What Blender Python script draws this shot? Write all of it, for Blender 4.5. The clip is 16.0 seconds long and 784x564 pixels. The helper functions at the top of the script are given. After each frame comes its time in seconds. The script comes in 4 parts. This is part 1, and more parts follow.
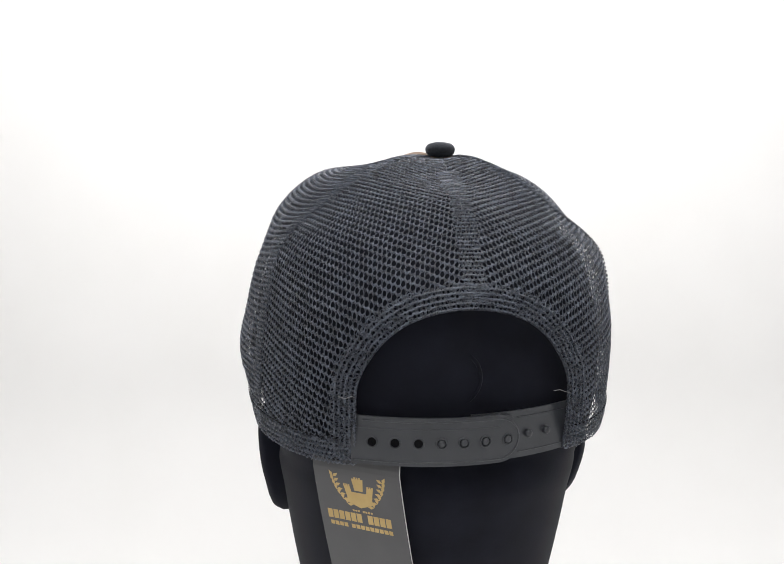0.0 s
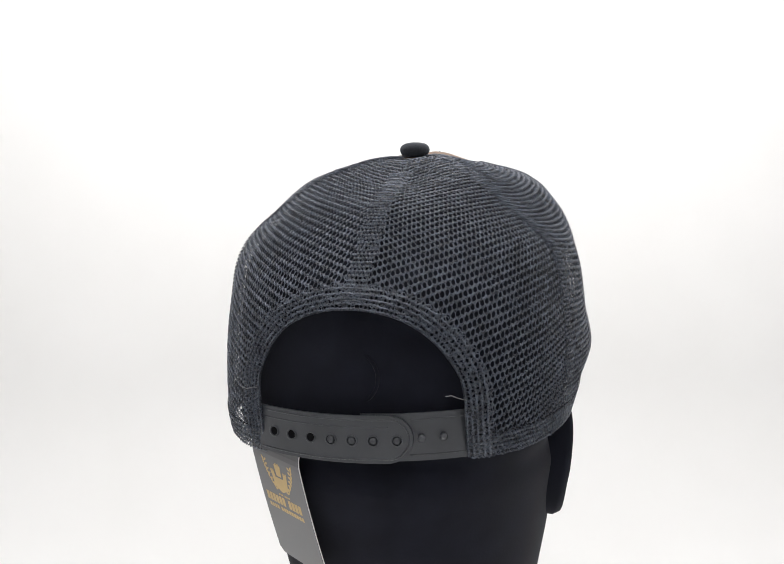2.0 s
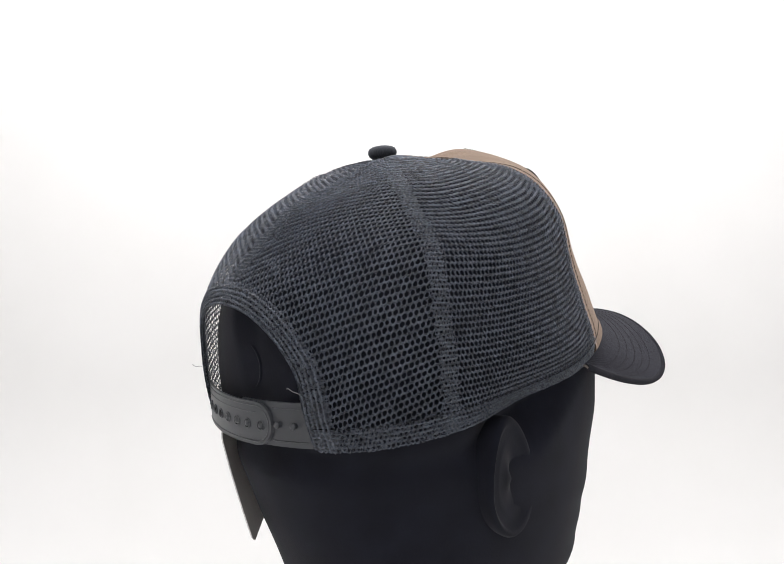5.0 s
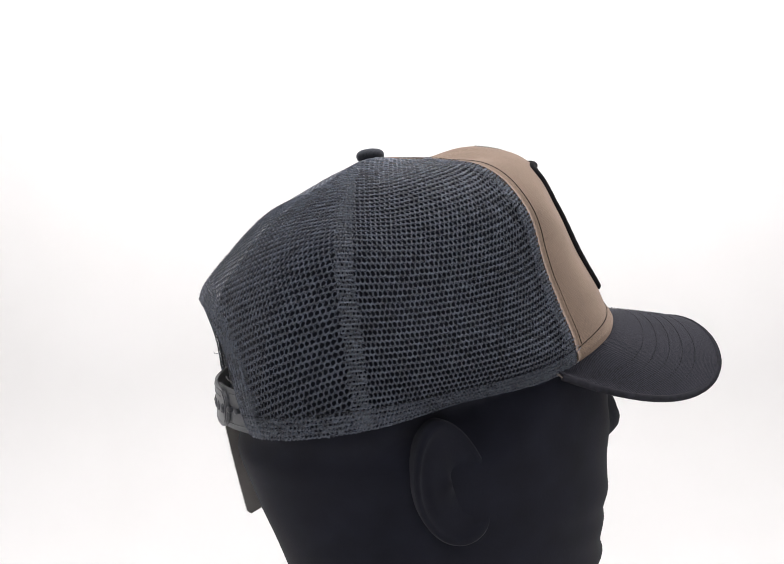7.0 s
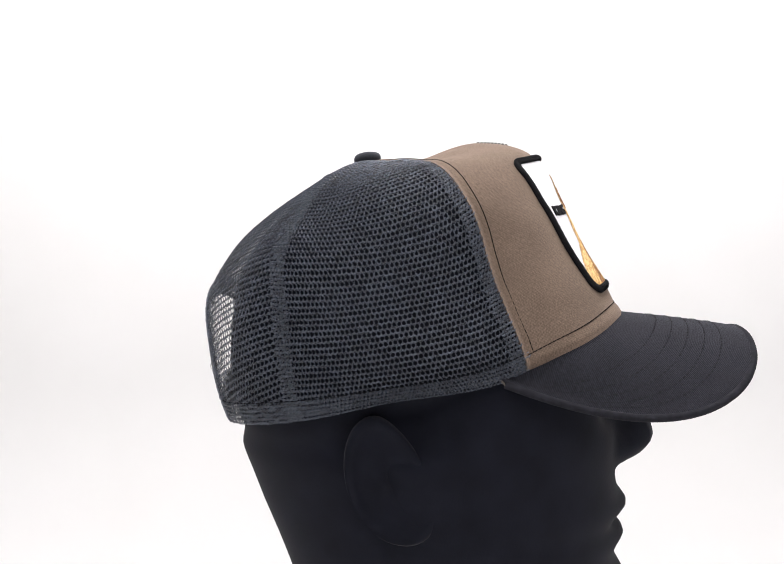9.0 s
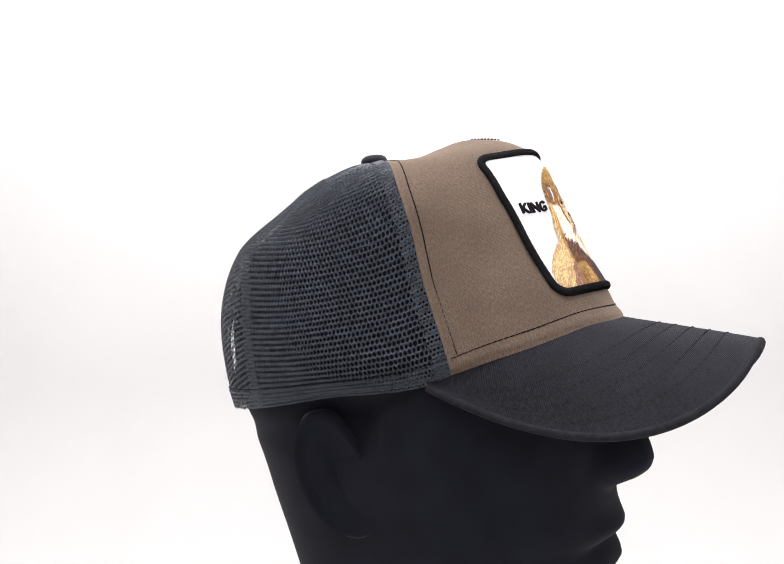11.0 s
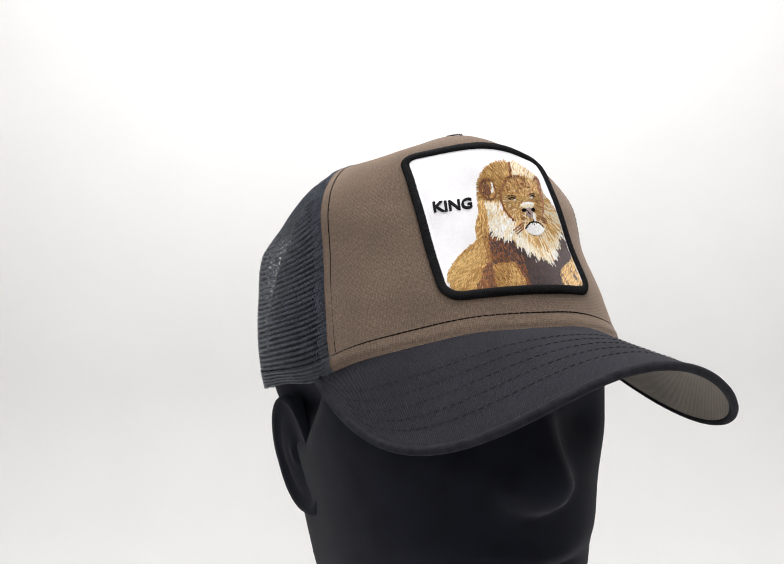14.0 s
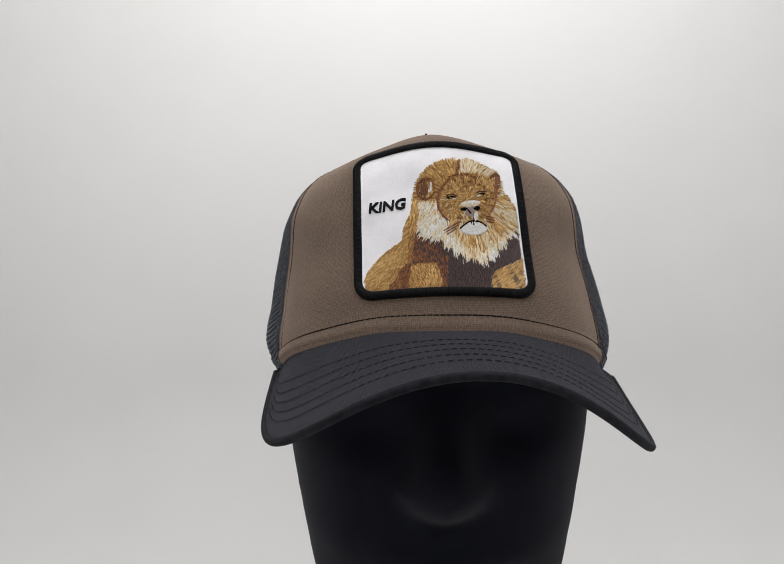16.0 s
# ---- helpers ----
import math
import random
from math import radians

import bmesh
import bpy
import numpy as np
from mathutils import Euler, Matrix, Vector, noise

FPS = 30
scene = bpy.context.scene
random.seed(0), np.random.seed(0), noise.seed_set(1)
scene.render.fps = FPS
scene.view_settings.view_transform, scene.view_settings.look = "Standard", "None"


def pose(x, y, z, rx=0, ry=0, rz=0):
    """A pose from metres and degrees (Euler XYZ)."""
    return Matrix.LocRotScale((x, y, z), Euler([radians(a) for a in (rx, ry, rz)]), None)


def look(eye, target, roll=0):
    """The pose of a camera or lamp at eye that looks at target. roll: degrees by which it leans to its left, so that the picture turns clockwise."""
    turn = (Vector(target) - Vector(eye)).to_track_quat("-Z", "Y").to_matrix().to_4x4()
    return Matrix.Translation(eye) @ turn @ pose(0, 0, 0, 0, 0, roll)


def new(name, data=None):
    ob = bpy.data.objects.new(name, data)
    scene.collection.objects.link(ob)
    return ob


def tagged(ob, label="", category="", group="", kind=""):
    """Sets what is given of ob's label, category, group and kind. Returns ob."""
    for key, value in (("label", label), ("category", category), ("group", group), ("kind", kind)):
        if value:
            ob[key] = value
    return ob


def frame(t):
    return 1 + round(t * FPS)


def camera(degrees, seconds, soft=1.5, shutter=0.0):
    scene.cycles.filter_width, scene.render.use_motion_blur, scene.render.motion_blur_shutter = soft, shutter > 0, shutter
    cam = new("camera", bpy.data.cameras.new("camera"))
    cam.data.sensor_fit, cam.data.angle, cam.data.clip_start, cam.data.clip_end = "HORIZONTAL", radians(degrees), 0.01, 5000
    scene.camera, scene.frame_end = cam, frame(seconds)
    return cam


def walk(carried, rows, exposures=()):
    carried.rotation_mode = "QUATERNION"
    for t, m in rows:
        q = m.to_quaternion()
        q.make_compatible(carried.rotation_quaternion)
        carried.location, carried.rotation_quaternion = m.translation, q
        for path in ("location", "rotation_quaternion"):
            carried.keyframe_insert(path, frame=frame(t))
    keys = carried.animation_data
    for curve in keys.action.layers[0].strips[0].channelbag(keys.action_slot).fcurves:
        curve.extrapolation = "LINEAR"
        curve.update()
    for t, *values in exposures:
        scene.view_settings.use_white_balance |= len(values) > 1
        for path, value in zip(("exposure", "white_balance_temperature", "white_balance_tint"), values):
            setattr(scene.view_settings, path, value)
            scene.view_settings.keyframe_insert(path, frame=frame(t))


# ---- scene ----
cam = camera(56.7, 16.0, soft=0.6)
EYE_Z = 0.27
SEAT = pose(-0.0186, -0.400, EYE_Z, 87.99, 0.49, 0)
walk(cam, [(0.0, SEAT), (16.0, SEAT)],
     exposures=[(0.0, -0.19, 6500, 10), (4.0, -0.18, 6500, 10.5), (8.0, -0.09, 6500, 13), (12.0, -0.12, 6500, 13), (13.0, -0.17, 6500, 11.5),
                (13.5, -0.23, 6500, 11), (14.0, -0.35, 6500, 10), (14.5, -0.54, 6500, 10), (15.0, -0.68, 6500, 10),
                (15.5, -0.80, 6500, 10), (16.0, -0.91, 6500, 10)])

# ---- light: a white photo tent lit by lamp panels under its roof, and an added front fill ----
world = bpy.data.worlds.new("world")
scene.world = world
world.use_nodes = True
world.node_tree.nodes["Background"].inputs[0].default_value = (0.9, 0.95, 1.0, 1)
world.node_tree.nodes["Background"].inputs[1].default_value = 0.3


def panel_lamp(name, eye, target, sx, sy, watts, colour=(1.0, 0.985, 0.985)):
    data = bpy.data.lights.new(name, "AREA")
    data.shape, data.size, data.size_y, data.energy, data.color = "RECTANGLE", sx, sy, watts, colour
    ob = new(name, data)
    ob.matrix_world = look(eye, target)
    return ob


panel_lamp("roof_lamp_rear", (0, 0.17, 0.93), (0, 0.38, 0.42), 0.55, 0.12, 3.0)
panel_lamp("roof_lamp_front", (0, -0.14, 0.92), (0, 0.0, 0.25), 0.70, 0.26, 6.3)
# Unseen fill above the camera, added to brighten surfaces that face it.
panel_lamp("front_fill", (0, -0.66, 0.74), (0, 0.0, 0.24), 0.80, 0.20, 2.2)


# ---- materials ----
def material(name, build):
    m = bpy.data.materials.new(name)
    m.use_nodes = True
    nt = m.node_tree
    build(nt, nt.nodes["Principled BSDF"])
    return m


def node(nt, kind, **values):
    n = nt.nodes.new(kind)
    for k, v in values.items():
        n.inputs[k.replace("_", " ")].default_value = v
    return n


def ramp(nt, fac, stops):
    n = nt.nodes.new("ShaderNodeValToRGB")
    while len(n.color_ramp.elements) < len(stops):
        n.color_ramp.elements.new(0.5)
    for e, (p, c) in zip(n.color_ramp.elements, stops):
        e.position, e.color = p, (*c, 1)
    nt.links.new(fac, n.inputs[0])
    return n.outputs[0]


def bump(nt, height, strength, distance, shader):
    b = node(nt, "ShaderNodeBump", Strength=strength, Distance=distance)
    nt.links.new(height, b.inputs["Height"])
    nt.links.new(b.outputs[0], shader.inputs["Normal"])
    return b


def mixed(nt, kind, a, b, fac=1.0):
    n = nt.nodes.new("ShaderNodeMix")
    n.data_type, n.blend_type = "RGBA", kind
    n.inputs[0].default_value = fac
    nt.links.new(a, n.inputs[6])
    nt.links.new(b, n.inputs[7])
    return n.outputs[2]


def cloth(name, dark, light, pitch=0.0006, rough=0.9, relief=0.35, sheen=0.2, twill=False, blotch=0.0, grain=0.2):
    """Woven cloth on a UV map in metres: yarns both ways, soft blotches and fibre noise."""
    def build(nt, s):
        uv = nt.nodes.new("ShaderNodeTexCoord").outputs["UV"]
        waves = []
        for turn in ((45, -45) if twill else (0, 90)):
            mp = node(nt, "ShaderNodeMapping", Rotation=(0, 0, radians(turn)))
            nt.links.new(uv, mp.inputs[0])
            w = node(nt, "ShaderNodeTexWave", Scale=0.314 / pitch, Distortion=0.6, Detail=1.0, Detail_Scale=2.0)
            nt.links.new(mp.outputs[0], w.inputs[0])
            waves.append(w.outputs["Fac"])
            if twill:
                break
        big = node(nt, "ShaderNodeTexNoise", Scale=55.0, Detail=4.0)
        fine = node(nt, "ShaderNodeTexNoise", Scale=2600.0, Detail=2.0)
        nt.links.new(uv, big.inputs[0])
        nt.links.new(uv, fine.inputs[0])
        h = nt.nodes.new("ShaderNodeMath")
        h.operation = "ADD"
        nt.links.new(waves[0], h.inputs[0])
        nt.links.new(waves[-1], h.inputs[1])
        h2 = nt.nodes.new("ShaderNodeMath")
        h2.operation = "MULTIPLY_ADD"
        nt.links.new(h.outputs[0], h2.inputs[0])
        h2.inputs[1].default_value = 0.35
        nt.links.new(fine.outputs["Fac"], h2.inputs[2])
        base = ramp(nt, h2.outputs[0], [(0.35, dark), (1.0, light)])
        shade = ramp(nt, big.outputs["Fac"], [(0.3, (0.82 - blotch,) * 3), (0.7, (1.0, 1.0, 1.0))])
        slub = node(nt, "ShaderNodeTexNoise", Scale=1.0, Detail=3.0)
        way = node(nt, "ShaderNodeMapping", Scale=(1300, 620, 1))
        nt.links.new(uv, way.inputs[0])
        nt.links.new(way.outputs[0], slub.inputs[0])
        heather = ramp(nt, slub.outputs["Fac"], [(0.32, (1 - grain,) * 3), (0.68, (1.0, 1.0, 1.0))])
        shade = mixed(nt, "MULTIPLY", shade, heather)
        nt.links.new(mixed(nt, "MULTIPLY", base, shade), s.inputs["Base Color"])
        s.inputs["Roughness"].default_value = rough
        s.inputs["Sheen Weight"].default_value = sheen
        s.inputs["Sheen Roughness"].default_value = 0.5
        peak = max(light)
        s.inputs["Sheen Tint"].default_value = (*[0.25 + 0.75 * c / peak for c in light], 1)
        s.inputs["Specular IOR Level"].default_value = 0.2
        bump(nt, h2.outputs[0], relief, 0.0003, s)
    return material(name, build)


def thread(name, dark, light, rough=0.45, sheen=0.15, spec=0.5):
    """Spun thread: every stitch a little different."""
    def build(nt, s):
        g = nt.nodes.new("ShaderNodeNewGeometry")
        n = node(nt, "ShaderNodeTexNoise", Scale=900.0, Detail=2.0)
        nt.links.new(nt.nodes.new("ShaderNodeTexCoord").outputs["Object"], n.inputs[0])
        base = ramp(nt, g.outputs["Random Per Island"], [(0.0, dark), (1.0, light)])
        shade = ramp(nt, n.outputs["Fac"], [(0.3, (0.75,) * 3), (0.7, (1.0,) * 3)])
        nt.links.new(mixed(nt, "MULTIPLY", base, shade), s.inputs["Base Color"])
        s.inputs["Roughness"].default_value = rough
        s.inputs["Sheen Weight"].default_value = sheen
        s.inputs["Specular IOR Level"].default_value = spec
        bump(nt, n.outputs["Fac"], 0.3, 0.0002, s)
    return material(name, build)


def plain(name, dark, light, rough=0.5, scale=120.0, relief=0.1, metal=0.0, sheen=0.0, spec=0.5):
    def build(nt, s):
        n = node(nt, "ShaderNodeTexNoise", Scale=scale, Detail=5.0)
        f = node(nt, "ShaderNodeTexNoise", Scale=scale * 14, Detail=2.0)
        at = nt.nodes.new("ShaderNodeTexCoord").outputs["Object"]
        nt.links.new(at, n.inputs[0])
        nt.links.new(at, f.inputs[0])
        nt.links.new(ramp(nt, n.outputs["Fac"], [(0.3, dark), (0.7, light)]), s.inputs["Base Color"])
        r = nt.nodes.new("ShaderNodeMapRange")
        r.inputs[3].default_value, r.inputs[4].default_value = rough - 0.06, rough + 0.08
        nt.links.new(n.outputs["Fac"], r.inputs[0])
        nt.links.new(r.outputs[0], s.inputs["Roughness"])
        s.inputs["Metallic"].default_value, s.inputs["Sheen Weight"].default_value = metal, sheen
        s.inputs["Specular IOR Level"].default_value = spec
        bump(nt, f.outputs["Fac"], relief, 0.0002, s)
    return material(name, build)


ROOM = plain("grey_room_wall", (0.50, 0.50, 0.50), (0.56, 0.56, 0.555), 0.9, 6.0, 0.05)
TENT = plain("white_tent_cloth", (0.80, 0.80, 0.79), (0.83, 0.83, 0.825), 0.85, 6.0, 0.05)
VELVET = plain("black_velvet", (0.0062, 0.0068, 0.0108), (0.0100, 0.0110, 0.0172), 0.9, 60.0, 0.4, 0, 0.06, 0.08)
CANVAS = cloth("brown_cotton_canvas", (0.116, 0.082, 0.060), (0.190, 0.136, 0.100), 0.0007, 0.9, 0.3, 0.28, grain=0.40)
CHARCOAL = cloth("charcoal_cotton_twill", (0.0080, 0.0082, 0.0118), (0.0235, 0.0240, 0.0325), 0.0009, 0.9, 0.5, 0.06, True, 0.08, 0.55)
UNDER = cloth("taupe_cotton_twill", (0.15, 0.125, 0.105), (0.25, 0.215, 0.185), 0.0006, 0.9, 0.3, 0.1, True)
NET_BAND = cloth("black_knit_band", (0.010, 0.012, 0.016), (0.032, 0.036, 0.043), 0.0011, 0.6, 0.9, 0.1)
BLACK_FELT = cloth("black_button_cloth", (0.012, 0.014, 0.018), (0.028, 0.031, 0.037), 0.0005, 0.9, 0.3, 0.15)
PLASTIC = plain("dark_grey_plastic", (0.027, 0.030, 0.036), (0.036, 0.039, 0.046), 0.36, 90.0, 0.12)
HOLE_SHADE = plain("black_hole_shade", (0.004, 0.004, 0.005), (0.007, 0.007, 0.008), 0.8, 90.0, 0.1, 0, 0, 0.05)
CARD = plain("dark_grey_card", (0.045, 0.045, 0.049), (0.058, 0.058, 0.062), 0.30, 50.0, 0.05)
CARD_CORE = plain("white_card_edge", (0.62, 0.61, 0.60), (0.72, 0.71, 0.70), 0.7, 50.0, 0.05)
CARD_BACK = plain("grey_card_back", (0.40, 0.385, 0.365), (0.48, 0.46, 0.44), 0.5, 50.0, 0.05)
GOLD_INK = plain("gold_print", (0.40, 0.27, 0.09), (0.50, 0.35, 0.13), 0.45, 90.0, 0.05)
# Tones spread wide: the thread's glints and shade are partly put into its colour.
NET = thread("black_polyester_net", (0.012, 0.015, 0.022), (0.130, 0.153, 0.203), 0.28, 0.08)
RIM = plain("charcoal_rolled_cloth", (0.008, 0.008, 0.011), (0.019, 0.019, 0.025), 0.9, 300.0, 0.4, spec=0.2)
T_BLACK = thread("black_thread", (0.003, 0.003, 0.004), (0.009, 0.009, 0.011), 0.85, 0.0, 0.2)
T_DARK = thread("dark_stitching", (0.003, 0.003, 0.003), (0.009, 0.008, 0.008), 0.85, 0.0, 0.1)
T_GREY = thread("charcoal_stitching", (0.004, 0.004, 0.005), (0.014, 0.014, 0.019), 0.8, 0.0, 0.2)
T_GOLD = thread("gold_thread", (0.46, 0.23, 0.05), (0.90, 0.64, 0.27))
T_OCHRE = thread("ochre_thread", (0.34, 0.16, 0.035), (0.62, 0.37, 0.10))
T_CREAM = thread("cream_thread", (0.76, 0.65, 0.44), (0.88, 0.82, 0.67))
T_WHITE = thread("white_thread", (0.84, 0.83, 0.81), (0.90, 0.90, 0.89))
T_RUST = thread("rust_thread", (0.22, 0.066, 0.016), (0.40, 0.145, 0.038))
T_BROWN = thread("dark_brown_thread", (0.090, 0.038, 0.018), (0.165, 0.074, 0.032))
T_PLUM = thread("plum_brown_thread", (0.040, 0.022, 0.024), (0.088, 0.050, 0.048))
T_PINK = thread("rose_grey_thread", (0.36, 0.27, 0.25), (0.50, 0.38, 0.34))
PATCH_WHITE = cloth("white_patch_twill", (0.84, 0.83, 0.86), (0.92, 0.91, 0.94), 0.0008, 0.85, 0.3, 0.1, True, grain=0.05)
HAIR = plain("loose_fibre", (0.16, 0.16, 0.16), (0.3, 0.3, 0.3), 0.6, 90.0, 0.0)


# ---- building helpers; shapes are written in millimetres ----
def part(name, verts, faces, mat, parent=None, label="", uv=None, smooth=True, lift=0.0):
    """One mesh object from points in millimetres, raised by lift, under a thing or a part."""
    me = bpy.data.meshes.new(name)
    v = np.asarray(verts, float).reshape(-1, 3) / 1000.0
    v[:, 2] += lift
    me.from_pydata(v.tolist(), [], [tuple(int(i) for i in f) for f in faces])
    me.materials.append(mat)
    if uv is not None:
        layer = me.uv_layers.new(name="UVMap")
        idx = np.zeros(len(me.loops), int)
        me.loops.foreach_get("vertex_index", idx)
        layer.data.foreach_set("uv", (np.asarray(uv, float).reshape(-1, 2) / 1000.0)[idx].ravel())
    me.polygons.foreach_set("use_smooth", [smooth] * len(me.polygons))
    me.update()
    ob = new(name, me)
    if parent is not None:
        ob.parent = parent
    return tagged(ob, label) if label else ob


def grid_faces(n, m, start=0, close_n=False, close_m=False, flip=False):
    out = []
    for i in range(n if close_n else n - 1):
        for j in range(m if close_m else m - 1):
            a, b = start + i * m + j, start + i * m + (j + 1) % m
            c, d = start + ((i + 1) % n) * m + (j + 1) % m, start + ((i + 1) % n) * m + j
            out.append((a, d, c, b) if flip else (a, b, c, d))
    return out


def shell(top, under):
    """Faces and points of a sheet with thickness from two grids of the same shape."""
    n, m = top.shape[:2]
    verts = np.concatenate([top.reshape(-1, 3), under.reshape(-1, 3)])
    faces = grid_faces(n, m) + grid_faces(n, m, n * m, flip=True)
    rim = ([(i, 0) for i in range(n)] + [(n - 1, j) for j in range(1, m)] + [(i, m - 1) for i in range(n - 2, -1, -1)]
           + [(0, j) for j in range(m - 2, 0, -1)])
    ring = [i * m + j for i, j in rim]
    for a, b in zip(ring, ring[1:] + ring[:1]):
        faces.append((a, b, b + n * m, a + n * m)[::-1])
    return verts, faces


def tube(line, radius, sides=8, closed=False, up=None, flat=1.0):
    """Points, faces and UVs of a round cord along a line; up gives the side that is flattened."""
    line = np.asarray(line, float)
    n = len(line)
    tang = np.roll(line, -1, 0) - np.roll(line, 1, 0) if closed else np.gradient(line, axis=0)
    tang /= np.linalg.norm(tang, axis=1)[:, None] + 1e-9
    ref = np.tile([0.0, 0, 1], (n, 1)) if up is None else np.asarray(up, float)
    side = np.cross(tang, ref)
    side /= np.linalg.norm(side, axis=1)[:, None] + 1e-9
    nor = np.cross(side, tang)
    a = np.linspace(0, 2 * np.pi, sides, endpoint=False)
    verts = line[:, None] + radius * (np.cos(a)[None, :, None] * side[:, None] + flat * np.sin(a)[None, :, None] * nor[:, None])
    along = np.concatenate([[0], np.cumsum(np.linalg.norm(np.diff(line, axis=0), axis=1))])
    uv = np.stack(np.broadcast_arrays(along[:, None], (a * radius)[None]), -1)
    faces = grid_faces(n, sides, close_n=closed, close_m=True, flip=True)
    if not closed:
        faces += [tuple(range(sides)), tuple(range((n - 1) * sides, n * sides))[::-1]]
    return verts.reshape(-1, 3), faces, uv.reshape(-1, 2)


def dashes(line, normals, length, gap, width, height):
    """A row of stitches: small rounded beads laid end to end along a line on a surface."""
    line, normals = np.asarray(line, float), np.asarray(normals, float)
    s = np.concatenate([[0], np.cumsum(np.linalg.norm(np.diff(line, axis=0), axis=1))])
    verts, faces = [], []
    at = lambda q, arr: np.array([np.interp(q, s, arr[:, k]) for k in range(3)])
    q = 0.0
    while q + length < s[-1]:
        p, e, nn = at(q, line), at(q + length, line), at(q + length / 2, normals)
        d = e - p
        w = np.cross(d, nn)
        w *= width / (np.linalg.norm(w) + 1e-9)
        mid, k = (p + e) / 2, len(verts)
        verts += [p, p + d * .2 + w / 2, p + d * .8 + w / 2, e, p + d * .8 - w / 2, p + d * .2 - w / 2,
                  mid - d * .25 + nn * height, mid + d * .25 + nn * height]
        faces += [(k, k + 6, k + 1), (k + 1, k + 6, k + 7, k + 2), (k + 2, k + 7, k + 3), (k + 3, k + 7, k + 4),
                  (k + 4, k + 7, k + 6, k + 5), (k + 5, k + 6, k)]
        q += length + gap
    return verts, faces


# ---- the tent: floor sweeping up into the back wall, side walls, roof, front ----
def slab(name, c, sz, mat, label, category):
    top = np.array([[[c[0] + sx * sz[0] / 2, c[1] + sy * sz[1] / 2, c[2] + sz[2] / 2] for sy in (-1, 1)] for sx in (-1, 1)])
    low = top.copy()
    low[..., 2] -= sz[2]
    v, f = shell(top, low)
    tagged(part(name, v, f, mat, smooth=False), label, category, kind="structure")


def tent():
    n = 24
    y1, rad, floor, roof, side = 0.38, 0.26, -0.12, 0.96, 0.92
    prof = [(-0.80, floor), (y1 - rad, floor)]
    prof += [(y1 - rad + rad * math.sin(a), floor + rad - rad * math.cos(a)) for a in np.linspace(0, math.pi / 2, n)[1:]]
    prof += [(y1, z) for z in np.linspace(floor + rad, roof, 12)[1:]]
    xs = np.linspace(-side, side, 12)
    outer = np.array([[(x * 1000, y * 1000, z * 1000) for x in xs] for y, z in prof])
    back = outer.copy()
    for i in range(len(prof)):
        a = math.pi / 2 * min(max((i - 1) / (n - 1), 0), 1)
        back[i, :, 1] += 8 * math.sin(a)
        back[i, :, 2] -= 8 * math.cos(a)
    v, f = shell(outer, back)
    tagged(part("backdrop", v, f, TENT), "white seamless cloth hanging behind the mannequin", "backdrop", kind="structure")
    mid, high = 300, 1320
    for name, c, sz in (("wall_left", (-925, -213, mid), (8, 1190, high)), ("wall_right", (925, -213, mid), (8, 1190, high)),
                        ("wall_front", (0, -806, mid), (1850, 8, high)), ("ceiling", (0, -213, 966), (1860, 1200, 8))):
        slab(name, c, sz, ROOM if name == "wall_front" else TENT, "plain wall of the photo tent", "tent wall")
    # Added slab below the view; it ends early so only backdrop shows behind.
    slab("floor", (0, -350, -15), (1840, 900, 30), TENT, "unseen white slab added under the mannequin", "table top")


tent()

# ---- shape of the crown: distance from a middle point by direction, in millimetres ----
MID = np.array([0.0, -8.0, -40.0])
AZ_KEYS = np.array([-60, -30, 0, 30, 60, 90, 120, 150, 180, 210, 240.0])
EL_KEYS = np.array([-20, -5, 10, 25, 40, 55, 70, 90.0])
CROWN = {0: (110.8, 115.1, 106.9, 100.7, 104.1, 113.4, 106.6, 91.0), 30: (97.9, 106.7, 101.2, 97.1, 101.3, 107.8, 100.4, 91.0),
         60: (87.7, 94.7, 91.7, 93.0, 102.5, 104.1, 94.2, 91.0), 90: (85.9, 94.1, 92.1, 93.6, 99.4, 99.9, 93.8, 91.0),
         120: (100.5, 97.1, 96.7, 100.7, 96.5, 96.0, 93.4, 91.0), 150: (110.2, 108.8, 108.5, 106.0, 99.6, 96.2, 95.2, 91.0),
         180: (105.0, 107.6, 113.0, 104.6, 98.6, 91.2, 93.2, 91.0)}
LEAN = (-6.3, -5.3, -4.6, -3.3, -3.9, -2.6, 0.2, 0.0)
CROWN_ROWS = np.array([CROWN[a] for a in (60, 30, 0, 30, 60, 90, 120, 150, 180, 150, 120)])


